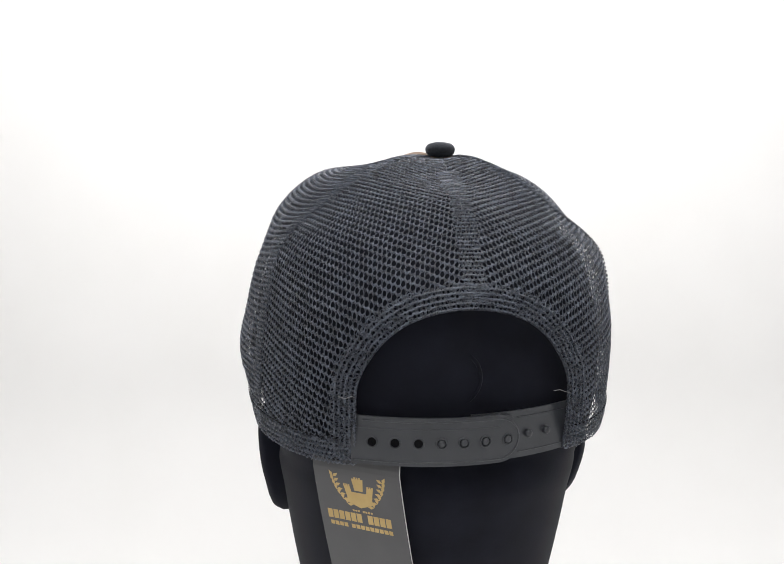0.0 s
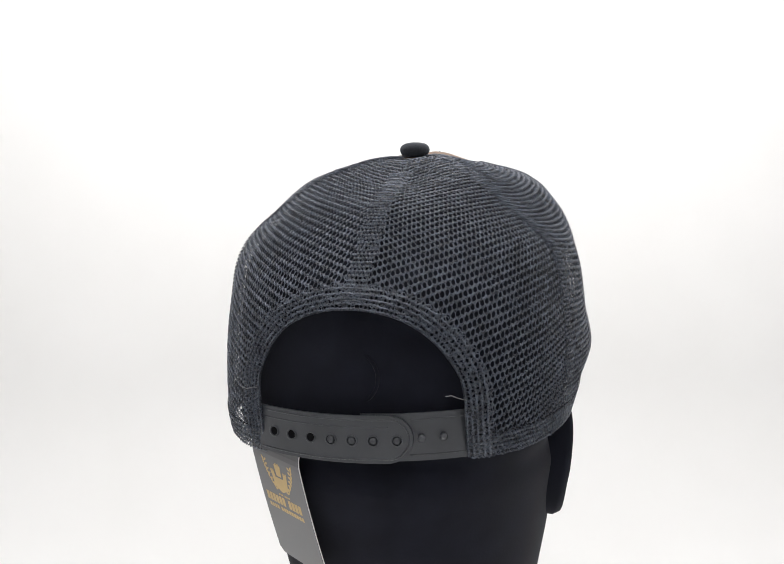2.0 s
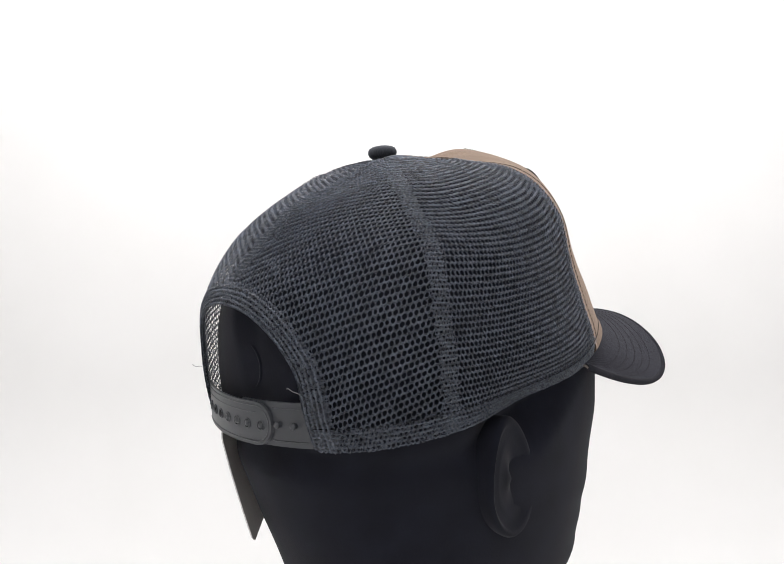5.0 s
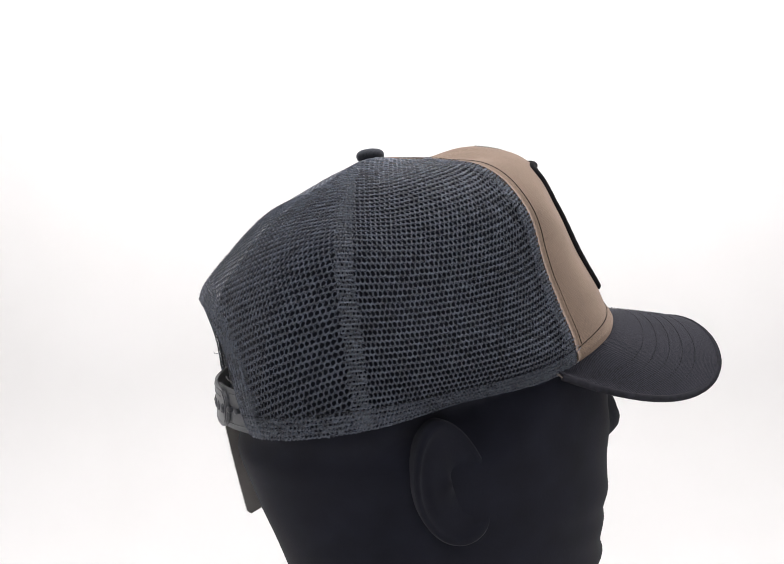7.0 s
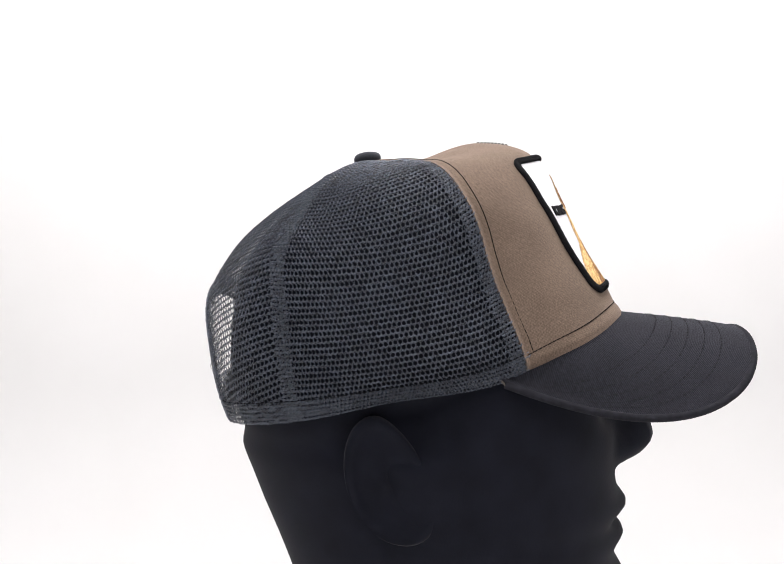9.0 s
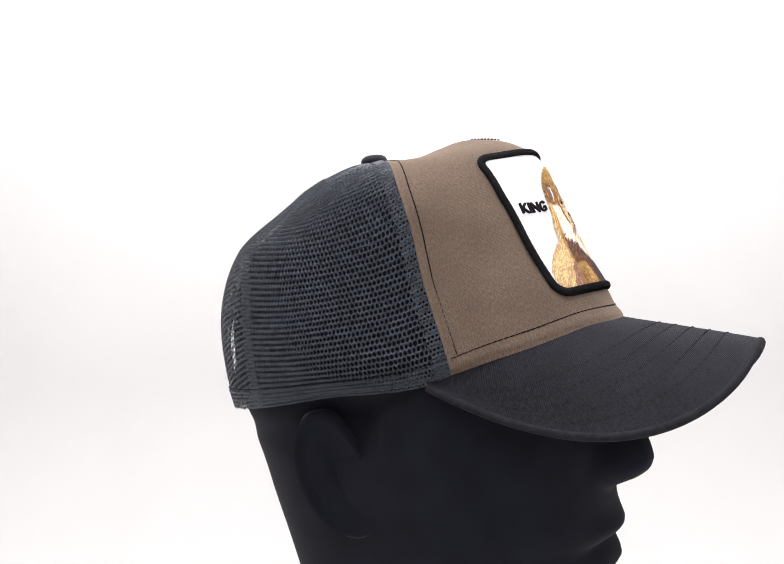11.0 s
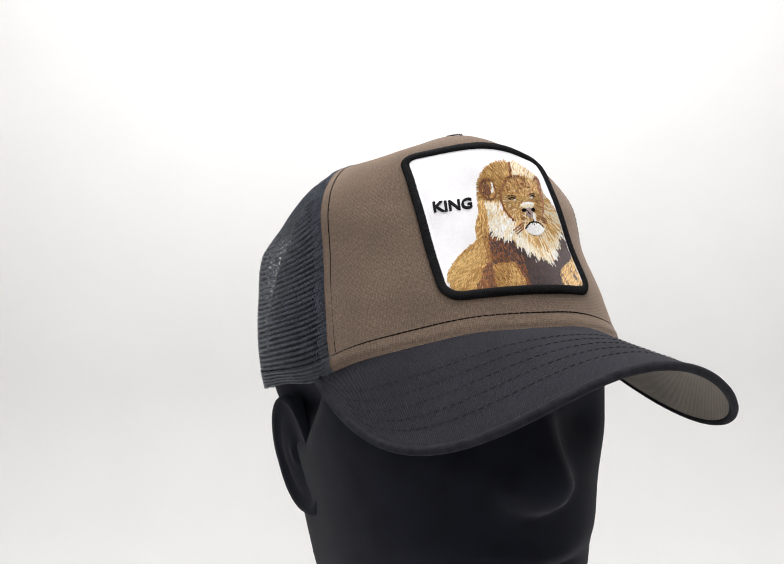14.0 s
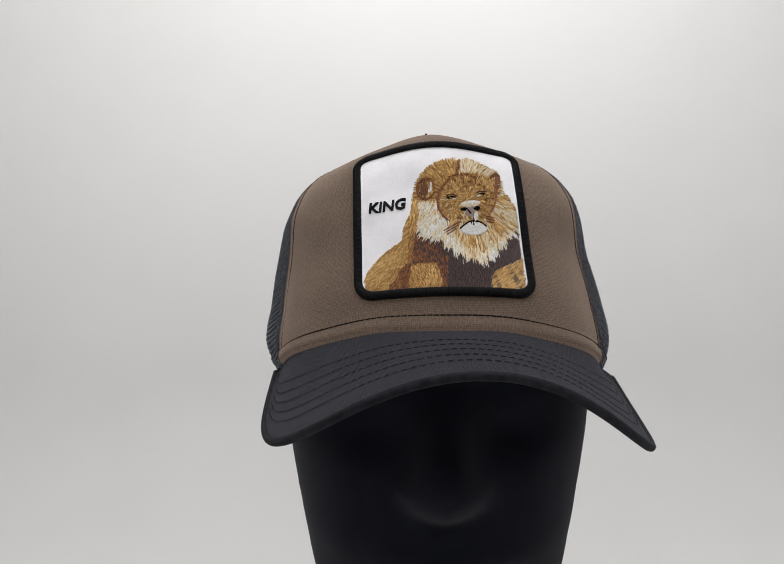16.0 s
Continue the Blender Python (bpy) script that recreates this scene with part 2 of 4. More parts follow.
def crown_radius(az, el):
    az, el = np.broadcast_arrays(np.asarray(az, float), np.asarray(el, float))
    a = np.abs((az + 180) % 360 - 180)
    slope = np.gradient(CROWN_ROWS, AZ_KEYS, axis=0)
    i = np.clip(np.searchsorted(AZ_KEYS, a, side="right") - 1, 0, len(AZ_KEYS) - 2)
    h = (AZ_KEYS[i + 1] - AZ_KEYS[i])[..., None]
    u = ((a - AZ_KEYS[i])[..., None]) / h
    blend = lambda q: (2 * q**3 - 3 * q**2 + 1, q**3 - 2 * q**2 + q, -2 * q**3 + 3 * q**2, q**3 - q**2)
    b = blend(u)
    prof = b[0] * CROWN_ROWS[i] + b[1] * h * slope[i] + b[2] * CROWN_ROWS[i + 1] + b[3] * h * slope[i + 1]
    sl = np.gradient(prof, EL_KEYS, axis=-1)
    sl[..., -1] = 0
    j = np.clip(np.searchsorted(EL_KEYS, el, side="right") - 1, 0, len(EL_KEYS) - 2)
    hh = EL_KEYS[j + 1] - EL_KEYS[j]
    b = blend((el - EL_KEYS[j]) / hh)
    pick = lambda arr, k: np.take_along_axis(arr, k[..., None], -1)[..., 0]
    r = b[0] * pick(prof, j) + b[1] * hh * pick(sl, j) + b[2] * pick(prof, j + 1) + b[3] * hh * pick(sl, j + 1)
    # the net bulges behind one temple and is drawn in before it
    q = (az + 180) % 360 - 180
    r = r + 2.3 * np.exp(-((q - 136) / 14) ** 2 - ((el - 8) / 16) ** 2) - 2.0 * np.exp(-((q - 94) / 16) ** 2 - ((el - 4) / 18) ** 2)
    return r + np.interp(el, EL_KEYS, LEAN) * np.sin(np.radians(az))


def crown_at(az, el, off=0.0):
    r = crown_radius(az, el) + off
    a, e = np.radians(az), np.radians(el)
    return MID + np.stack([r * np.cos(e) * np.sin(a), r * np.cos(e) * np.cos(a), r * np.sin(e)], -1)


def az_el(way):
    return np.degrees(np.arctan2(way[..., 0], way[..., 1])), np.degrees(np.arctan2(way[..., 2], np.hypot(way[..., 0], way[..., 1])))


# polar net about the button: b turns from the front (0) to the back (pi), g runs from the button to the hem
POLE = np.array([2.6, -24.0, 94.0])
POLE /= np.linalg.norm(POLE)
E1 = np.array([0, 1.0, 0]) - POLE * POLE[1]
E1 /= np.linalg.norm(E1)
E2 = np.cross(E1, POLE)


def net_way(b, g):
    b, g = np.broadcast_arrays(b, g)
    return np.cos(g)[..., None] * POLE + np.sin(g)[..., None] * (np.cos(b)[..., None] * E1 + np.sin(b)[..., None] * E2)


def net_at(b, g, off=0.0):
    az, el = az_el(net_way(np.asarray(b, float), np.asarray(g, float)))
    return crown_at(az, el, off)


def to_net(az, el):
    a, e = np.radians(az), np.radians(el)
    w = np.stack([np.cos(e) * np.sin(a), np.cos(e) * np.cos(a), np.sin(e)], -1)
    return np.arctan2(w @ E2, w @ E1), np.arccos(np.clip(w @ POLE, -1, 1))


HEM_AZ = (0, 14, 28, 43, 52, 58, 66, 82, 99, 119, 144, 180)
HEM_EL = (4.2, 4.0, 0.8, -3.2, -7.6, -10.5, -12.5, -15.8, -18.6, -20.2, -21.6, -22.4)


_ha = np.arange(-200, 201)
_he = np.interp(np.abs((_ha + 180) % 360 - 180), HEM_AZ, HEM_EL)
_he = np.convolve(_he, np.hanning(19) / np.hanning(19).sum(), "same")


def hem_el(az):
    return np.interp((np.asarray(az) + 180) % 360 - 180, _ha, _he)


_b = np.linspace(-np.pi, np.pi, 361)
_g = np.linspace(0.3, 2.6, 461)
_az, _el = az_el(net_way(_b[:, None], _g[None]))
_hem = _g[np.argmax(_el < hem_el(_az), axis=1)]
_hem = np.convolve(np.pad(_hem, 6, mode="wrap"), np.ones(13) / 13, "valid")


def hem_g(b):
    return np.interp((np.asarray(b) + np.pi) % (2 * np.pi) - np.pi, _b, _hem)


def seam(points):
    b, g = to_net(*np.array(points, float).T)
    order = np.argsort(g)
    return lambda q: np.interp(q, g[order], b[order])


FRONT_SEAM = seam([(50, -8), (52, 0), (57, 18), (60, 31), (65, 44), (79, 65)])
SIDE_SEAM = seam([(120, -21), (122, 0), (124, 15), (126, 28), (132, 42), (146, 62)])
BACK_SEAM = lambda q: np.full(np.shape(q), np.pi)


def arch_top(x):
    q = np.clip(np.abs(x + 2) / 44.5, 0, 1)
    return -20.5 - 16 * q**2 - 14 * q**5


def in_arch(p, grow=0.0):
    """Inside the half-round opening at the back."""
    return (p[..., 1] < -60) & (np.abs(p[..., 0] + 2) < 44.5 + grow) & (p[..., 2] < arch_top(p[..., 0] * 44.5 / (44.5 + grow)) + grow)


# ---- the mannequin head: one plain velvet-covered mesh ----
def skull_room(az, el):
    """How far the cap stands off the skull: more at the back and over one temple."""
    back = np.clip((np.abs(az) - 140) / 20, 0, 1) * np.clip(1 - np.abs(el - 8) / 30, 0, 1) * np.where(np.asarray(az) > 0, 8.5, 4.0)
    return 5.0 - 2.5 * np.clip((el - 35) / 20, 0, 1) + back + 8.0 * np.exp(-((az - 112) / 20) ** 2 - ((el - 20) / 14) ** 2)


def mannequin():
    zs = np.array([-270, -262, -240, -215, -198, -186, -178, -170, -157, -147, -138, -129, -116, -106, -95, -84, -70, -50, -25, 0, 20, 33, 40, 43.0])
    front = np.array([48, 42, 36, 34, 50, 82, 96, 101, 99, 101, 99, 102, 100, 99, 100, 101, 99, 97, 90, 76, 56, 36, 16, 2.0])
    back = np.array([-80, -72, -66, -66, -68, -70, -72, -75, -80, -84, -88, -92, -97, -101, -104, -106, -107, -107, -102, -90, -74, -56, -38, -22.0])
    half = np.array([64, 58, 53, 53, 55, 58.5, 61, 64, 66.5, 68.5, 70, 71.5, 73.5, 75.5, 77, 78.5, 79.5, 80, 76, 68, 54, 38, 20, 4.0])
    z = np.concatenate([np.linspace(-270, -200, 12, endpoint=False), np.linspace(-200, 43, 110)])
    yf, yb, hw = np.interp(z, zs, front), np.interp(z, zs, back), np.interp(z, zs, half)
    k = np.ones(5) / 5
    for arr in (yf, yb, hw):
        arr[3:-3] = np.convolve(np.pad(arr, 2, mode="edge"), k, "valid")[3:-3]
    n = 128
    th = np.linspace(0, 2 * np.pi, n, endpoint=False)
    c, s = np.cos(th), np.sin(th)
    sup = lambda v, e: np.sign(v) * np.abs(v) ** e
    square = np.interp(z, [-200, -172, -150, -120, -60, 0, 40], [0.95, 0.93, 0.89, 0.84, 0.80, 0.81, 1.0])[:, None]
    square = np.where(c[None] > 0, square, np.interp(z, [-110, -70, 0, 40], [0.92, 0.82, 0.82, 1.0])[:, None])
    x = -5 + hw[:, None] * np.sign(s)[None] * np.abs(s)[None] ** square
    mid = -8 + 0 * z
    cc = np.sign(c)[None] * np.abs(c)[None] ** square
    y = mid[:, None] + np.where(c[None] > 0, (yf - mid)[:, None], (mid - yb)[:, None]) * cc
    xr = x + 5
    x = x + 0.035 * np.maximum(y + 8, 0)
    face = (c[None] > 0.2)
    zz = z[:, None] + 0 * x
    zn = zz - 0.22 * (np.minimum(np.sqrt(xr ** 2 + 16), 22) - 4)
    tip = np.linspace(-125, -40, 341)
    rise = np.interp(tip, [-114, -111, -106, -101, -95, -88, -80, -66, -52], [0, 4, 14, 19.5, 21, 18.5, 14, 6.5, 0])
    rise = np.convolve(np.pad(rise, 9, mode="edge"), np.hanning(21)[1:-1] / np.hanning(21).sum(), "valid")
    nose_h = np.interp(zn, tip, rise)
    nose_w = np.interp(z, [-114, -104, -97, -84, -60], [15, 15.5, 14, 10.5, 8.5])[:, None]
    y += face * nose_h * np.exp(-(np.abs(xr) / nose_w) ** 2.6)
    y += face * 4.0 * np.exp(-((zz + 98) / 5) ** 2) * np.exp(-((np.abs(xr) - 15) / 4) ** 2)
    for zc, h, w in ((-130, 5.0, 23), (-146, 4.5, 20), (-171, 5.0, 22)):
        y += face * h * np.exp(-((zz - zc) / (5 if zc > -160 else 9)) ** 2) * np.exp(-(np.abs(xr) / w) ** 2.5)
    y -= face * 3.5 * np.exp(-((zz + 138) / 2.2) ** 2) * np.exp(-(np.abs(xr) / 22) ** 3)
    y -= face * 7.0 * np.exp(-((zz + 76) / 11) ** 2) * np.exp(-((np.abs(xr) - 29) / 15) ** 2)
    verts = np.stack([x, y, zz], -1)
    # the skull fills the cap, with some room left at the back
    way = verts - MID
    az, el = az_el(way)
    far = np.linalg.norm(way, axis=-1)
    room = skull_room(az, el)
    t = np.clip((zz + np.interp(np.abs(az), [50, 80], [58, 101])) / 18, 0, 1)
    t = t * t * (3 - 2 * t)
    verts = MID + way * (1 + t * ((crown_radius(az, el) - room) / np.maximum(far, 1) - 1))[..., None]
    faces = grid_faces(len(z), n, close_m=True)
    pts = verts.reshape(-1, 3)
    faces.append(tuple(range(n))[::-1])
    faces.append(tuple(range((len(z) - 1) * n, len(z) * n)))
    pts, count = [pts], len(pts)
    # ears: rim, hollow and lobe
    rho = np.array([0.06, 0.25, 0.5, 0.66, 0.78, 0.88, 0.97, 1.03, 1.0])
    out = np.array([4.0, 4.0, 4.2, 5.4, 4.9, 6.6, 7.6, 5.2, -6.0])
    ph = np.linspace(0, 2 * np.pi, 48, endpoint=False)
    for side in (1, -1):
        ey = -11 + rho[:, None] * (19 - 3 * np.sin(ph))[None] * np.cos(ph)[None]
        ez = -104 + rho[:, None] * 30 * np.sin(ph)[None]
        ey += -0.25 * (ez + 104)
        base = np.interp(ez, z, hw)
        flare = 0.85 - 0.6 * np.cos(ph)[None]
        ex = -5 + side * (base - 3 + out[:, None] * flare * np.interp(ez, [-134, -112], [1.15, 1.0]))
        pts.append(np.stack([ex, ey, ez], -1).reshape(-1, 3))
        faces += grid_faces(len(rho), 48, count, close_m=True, flip=side > 0)
        faces.append(tuple(range(count, count + 48)))
        count += len(rho) * 48
    # faint round plug mark at the back
    a = np.linspace(0, 2 * np.pi, 40, endpoint=False)
    px, pz = -6 + 11.5 * np.cos(a), -50 + 11.5 * np.sin(a)
    py = crown_xz(px, pz, -skull_room(180.0, np.degrees(np.arctan2(pz + 40, 100))) - 0.1)[:, 1]
    v, f, _ = tube(np.stack([px, py, pz], -1), 0.9, 6, True, up=np.tile([0, -1.0, 0], (40, 1)))
    pts.append(v)
    faces += [tuple(i + count for i in q) for q in f]
    ob = part("mannequin_head", np.concatenate(pts), faces, VELVET, lift=EYE_Z)
    return tagged(ob, "black velvet mannequin head wearing a trucker cap", "mannequin head")


# ---- the cap ----
CAP_BASE = -0.083     # the hem's level below the eye


def cap_part(name, verts, faces, mat, parent, label="", uv=None, smooth=True):
    return part(name, verts, faces, mat, parent, label, uv, smooth, -CAP_BASE)


HEX = np.array([(0.5, 1 / 3), (0, 2 / 3), (-0.5, 1 / 3), (-0.5, -1 / 3), (0, -2 / 3), (0.5, -1 / 3)])


def net_cells(place, keep, a0, a1, v0, v1, pa, pb, hole, raise_by=0.3, seed=3, fat=0.165, loose=0.04):
    """Knitted net: a six-sided loop of thread round every hole, in staggered rows.
    place(a, v, off) lays fabric millimetres on the cap; keep(points) says which holes belong to it."""
    rng = np.random.RandomState(seed)
    rows = np.arange(v0, v1, pb)
    cen = []
    for k, v in enumerate(rows):
        a = np.arange(a0, a1 + pa, pa) + (pa / 2 if k % 2 else 0)
        cen.append(np.stack([a, np.full(len(a), v)], -1))
    cen = np.concatenate(cen)
    p = place(cen[:, 0], cen[:, 1], 0.0)
    cen = cen[keep(cen[:, 0], cen[:, 1], p)]
    n = len(cen)
    size = hole * (1 + rng.uniform(-0.05, 0.05, (n, 1, 1)))
    loop = cen[:, None] + HEX[None] * (pa, pb * 0.82) * size + rng.normal(0, loose * pa, (n, 6, 2))
    out = loop - cen[:, None]
    out /= np.linalg.norm(out, axis=-1, keepdims=True)
    high = raise_by * np.array([-0.9, 0.6, -0.9, -1.1, 0.4, -1.1])[None] + rng.normal(0, 0.10, (n, 6))
    rad = fat * (1 + rng.uniform(-0.25, 0.25, (n, 1)))
    rings = []
    for side, up in ((1, 0), (0, 1), (-1, 0), (0, -1)):
        q = loop + out * (side * rad)[..., None]
        rings.append(place(q[..., 0], q[..., 1], high + up * rad))
    verts = np.stack(rings, 1).reshape(-1, 3)
    i = np.arange(n)[:, None] * 24
    faces = []
    for r in range(4):
        for k in range(6):
            a, b = r * 6, (r + 1) % 4 * 6
            faces.append(np.concatenate([i + a + k, i + a + (k + 1) % 6, i + b + (k + 1) % 6, i + b + k], 1))
    # a pair of raised strands that zigzags on from hole to hole under each row
    for drop in (-0.5, 0.5):
        rib = cen[:, None] + HEX[None, 3:6] * (pa, pb * 0.86) + (0, drop * pb * 0.17 - pb * 0.03) + rng.normal(0, 0.75 * loose * pa, (n, 3, 2))
        lift = 0.34 + rng.normal(0, 0.09, (n, 1)) + np.array([-0.06, 0.12, -0.06])[None]
        thick = fat * (1.22 + rng.uniform(-0.2, 0.25, (n, 1)))
        ring = [place(rib[..., 0], rib[..., 1] + side * thick, lift + up * thick) for side, up in ((1, 0), (0, 1), (-1, 0), (0, -1))]
        base = len(verts)
        verts = np.concatenate([verts, np.stack(ring, 1).reshape(-1, 3)])
        i = base + np.arange(n)[:, None] * 12
        for r in range(4):
            for k in range(2):
                a, b = r * 3, (r + 1) % 4 * 3
                faces.append(np.concatenate([i + a + k, i + b + k, i + b + k + 1, i + a + k + 1], 1))
    return verts, np.concatenate(faces).tolist()


def gore(lo, hi, side, slant=0.0):
    """The lay of one net panel between two seams: a across from its middle line, v up from the hem, in millimetres."""
    def place(a, v, off):
        b = side * (lo(1.2) + hi(1.2)) / 2 + 0 * a
        v = v - slant * a * side
        for _ in range(3):
            g = np.clip(hem_g(b) - v / 103.0, 0.07, 3)
            rho = crown_radius(*az_el(net_way(b, g))) * np.sin(g)
            half = (hi(g) - lo(g)) / 2
            b = side * (lo(g) + hi(g)) / 2 + np.clip(a / rho, -half, half)
        return net_at(b, g, off)

    def keep(a, v, p):
        b = side * (lo(1.2) + hi(1.2)) / 2 + 0 * a
        v = v - slant * a * side
        g = hem_g(b) - v / 103.0
        gg = np.clip(g, 0.07, 3)
        rho = 100 * np.sin(gg)
        return (v > 0.4) & (g > 0.09) & (np.abs(a) < (hi(gg) - lo(gg)) / 2 * rho + 2.5) & ~in_arch(p, 1.0)
    return place, keep


def seam_lay(curve, side, shift=0.0):
    """The lay of a band along a seam: a across it, v from the hem towards the button."""
    def place(a, v, off):
        b = side * curve(1.2) + 0 * a
        for _ in range(2):
            g = np.clip(hem_g(b) - v / 103.0, 0.07, 3)
            rho = crown_radius(*az_el(net_way(b, g))) * np.sin(g)
            b = side * curve(g) + (a + shift * side) / np.maximum(rho, 8)
        return net_at(b, g, off)
    return place


def crown_xz(x, z, off=0.0):
    """The point of the crown's back over (x, z)."""
    y = np.full(np.shape(x), -110.0)
    for _ in range(14):
        w = np.stack([x, y, z], -1) - MID
        az, el = az_el(w)
        y = MID[1] + (y - MID[1]) * (crown_radius(az, el) + off) / np.linalg.norm(w, axis=-1)
    return np.stack([x, y, z], -1)


def arch_line(grow):
    """The rim of the back opening, grown outwards."""
    t = np.linspace(-1, 1, 121)
    x0 = 44.5 * np.sign(t) * np.minimum(np.abs(t) * 1.25, 1)
    low = -82.0
    q = np.clip((np.abs(t) - 0.8) / 0.2, 0, 1)
    top = arch_top(x0 - 2)
    z0 = top + (low - top) * q
    pts = np.stack([x0, z0], -1)
    for _ in range(6):
        pts[1:-1] = (pts[:-2] + 2 * pts[1:-1] + pts[2:]) / 4
    tan = np.gradient(pts, axis=0)
    tan /= np.linalg.norm(tan, axis=1)[:, None]
    nor = np.stack([-tan[:, 1], tan[:, 0]], -1)
    return pts + nor * grow


def bill_point(f, r, off=0.0):
    """The bill: f from -1 to 1 along its edge, r from the crown (0) to the edge (1)."""
    ph = np.radians(90 * np.asarray(f, float))
    sx, cx = np.sin(ph), np.cos(ph)
    xo = 83.0 * np.sign(sx) * np.abs(sx) ** 0.635
    yo = 42 + 122.0 * np.abs(cx) ** 0.738
    az = 57 * np.sign(sx) * np.abs(sx) ** 0.8
    inn = crown_at(az, hem_el(az) + 0.3, 0.2)
    form = lambda x, y: -7.3 - 0.3615 * (y - 42) + 0.0008 * (y - 42) ** 2 - 0.00809 * x**2 + 8.65e-8 * x**4 + 0.0275 * x
    x = inn[..., 0] + 6.4 + (xo - inn[..., 0] - 6.4) * r
    y = inn[..., 1] + (yo - inn[..., 1]) * r
    fix = inn[..., 2] - form(inn[..., 0] + 6.4, inn[..., 1])
    z = form(x, y) + fix * (1 - r) ** 2 + 2.2 * r * np.exp(-(((x + 32) / 28) ** 2))
    return np.stack([x - 6.4, y, z + off], -1)


def add_front_panel(cap):
    s = np.linspace(-1, 1, 81)[:, None]
    v = np.linspace(0, 1, 71)[None]
    b = 0.0 * s * v
    for _ in range(4):
        g = hem_g(b) + (0.075 - hem_g(b)) * v
        b = s * (FRONT_SEAM(g) + 0.6 / (100 * np.sin(g)))
    rho = 100 * np.sin(g)
    crease = 0.5 * np.exp(-(b * rho / 1.2) ** 2) * np.clip((v - 0.62) * 5, 0, 1)
    puff = 0.35 * np.sin(b * 9 + 3 * v) * np.sin(v * 8)
    roll = 1.3 * np.sin(np.pi * np.clip(v / 0.038, 0, 1)) ** 0.8 + 0.3 * np.clip(1 - v / 0.05, 0, 1)
    top, low = net_at(b, g, 0.9 + puff - crease + roll), net_at(b, g, -0.5)
    verts, faces = shell(top, low)
    uv = np.stack([b * rho, (2.2 - g) * 103 + 0 * b], -1).reshape(-1, 2)
    panel = cap_part("front_panel", verts, faces, CANVAS, cap, "brown cotton canvas front panel", np.concatenate([uv, uv]))
    def sewn(bl, gl):
        p = net_at(bl, gl, 1.0)
        w = net_way(bl, gl)
        return dashes(p, w, 3.0, -0.3, 0.6, 0.32)
    for side in (1, -1):
        gs = 0.14 + (hem_g(side * FRONT_SEAM(1.6)) - 0.14) * np.linspace(0, 1, 140)
        bs = side * (FRONT_SEAM(gs) - 4.2 / (100 * np.sin(gs)))
        v_, f_ = sewn(bs, gs)
        tagged(cap_part("stitch_row", v_, f_, T_DARK, panel, "dark seam stitching", smooth=False), kind="stuff")
    bs = np.linspace(-1, 1, 160) * (FRONT_SEAM(1.65) - 0.01)
    v_, f_ = sewn(bs, hem_g(bs) - 7.6 / 103)
    tagged(cap_part("stitch_row", v_, f_, T_DARK, panel, "dark seam stitching", smooth=False), kind="stuff")
    az = np.linspace(-9, 9, 20)
    pts = crown_at(1 + 0 * az, 62 + np.linspace(0, 9, 20), 0.6)
    pts[:, 0] += 1.0
    v_, f_ = dashes(pts, np.tile([0, 0.3, 1.0], (20, 1)), 1.6, 0.3, 1.0, 0.7)
    cap_part("dart_stitching", v_, f_, T_BLACK, panel, "dark stitching of the top dart", smooth=False)


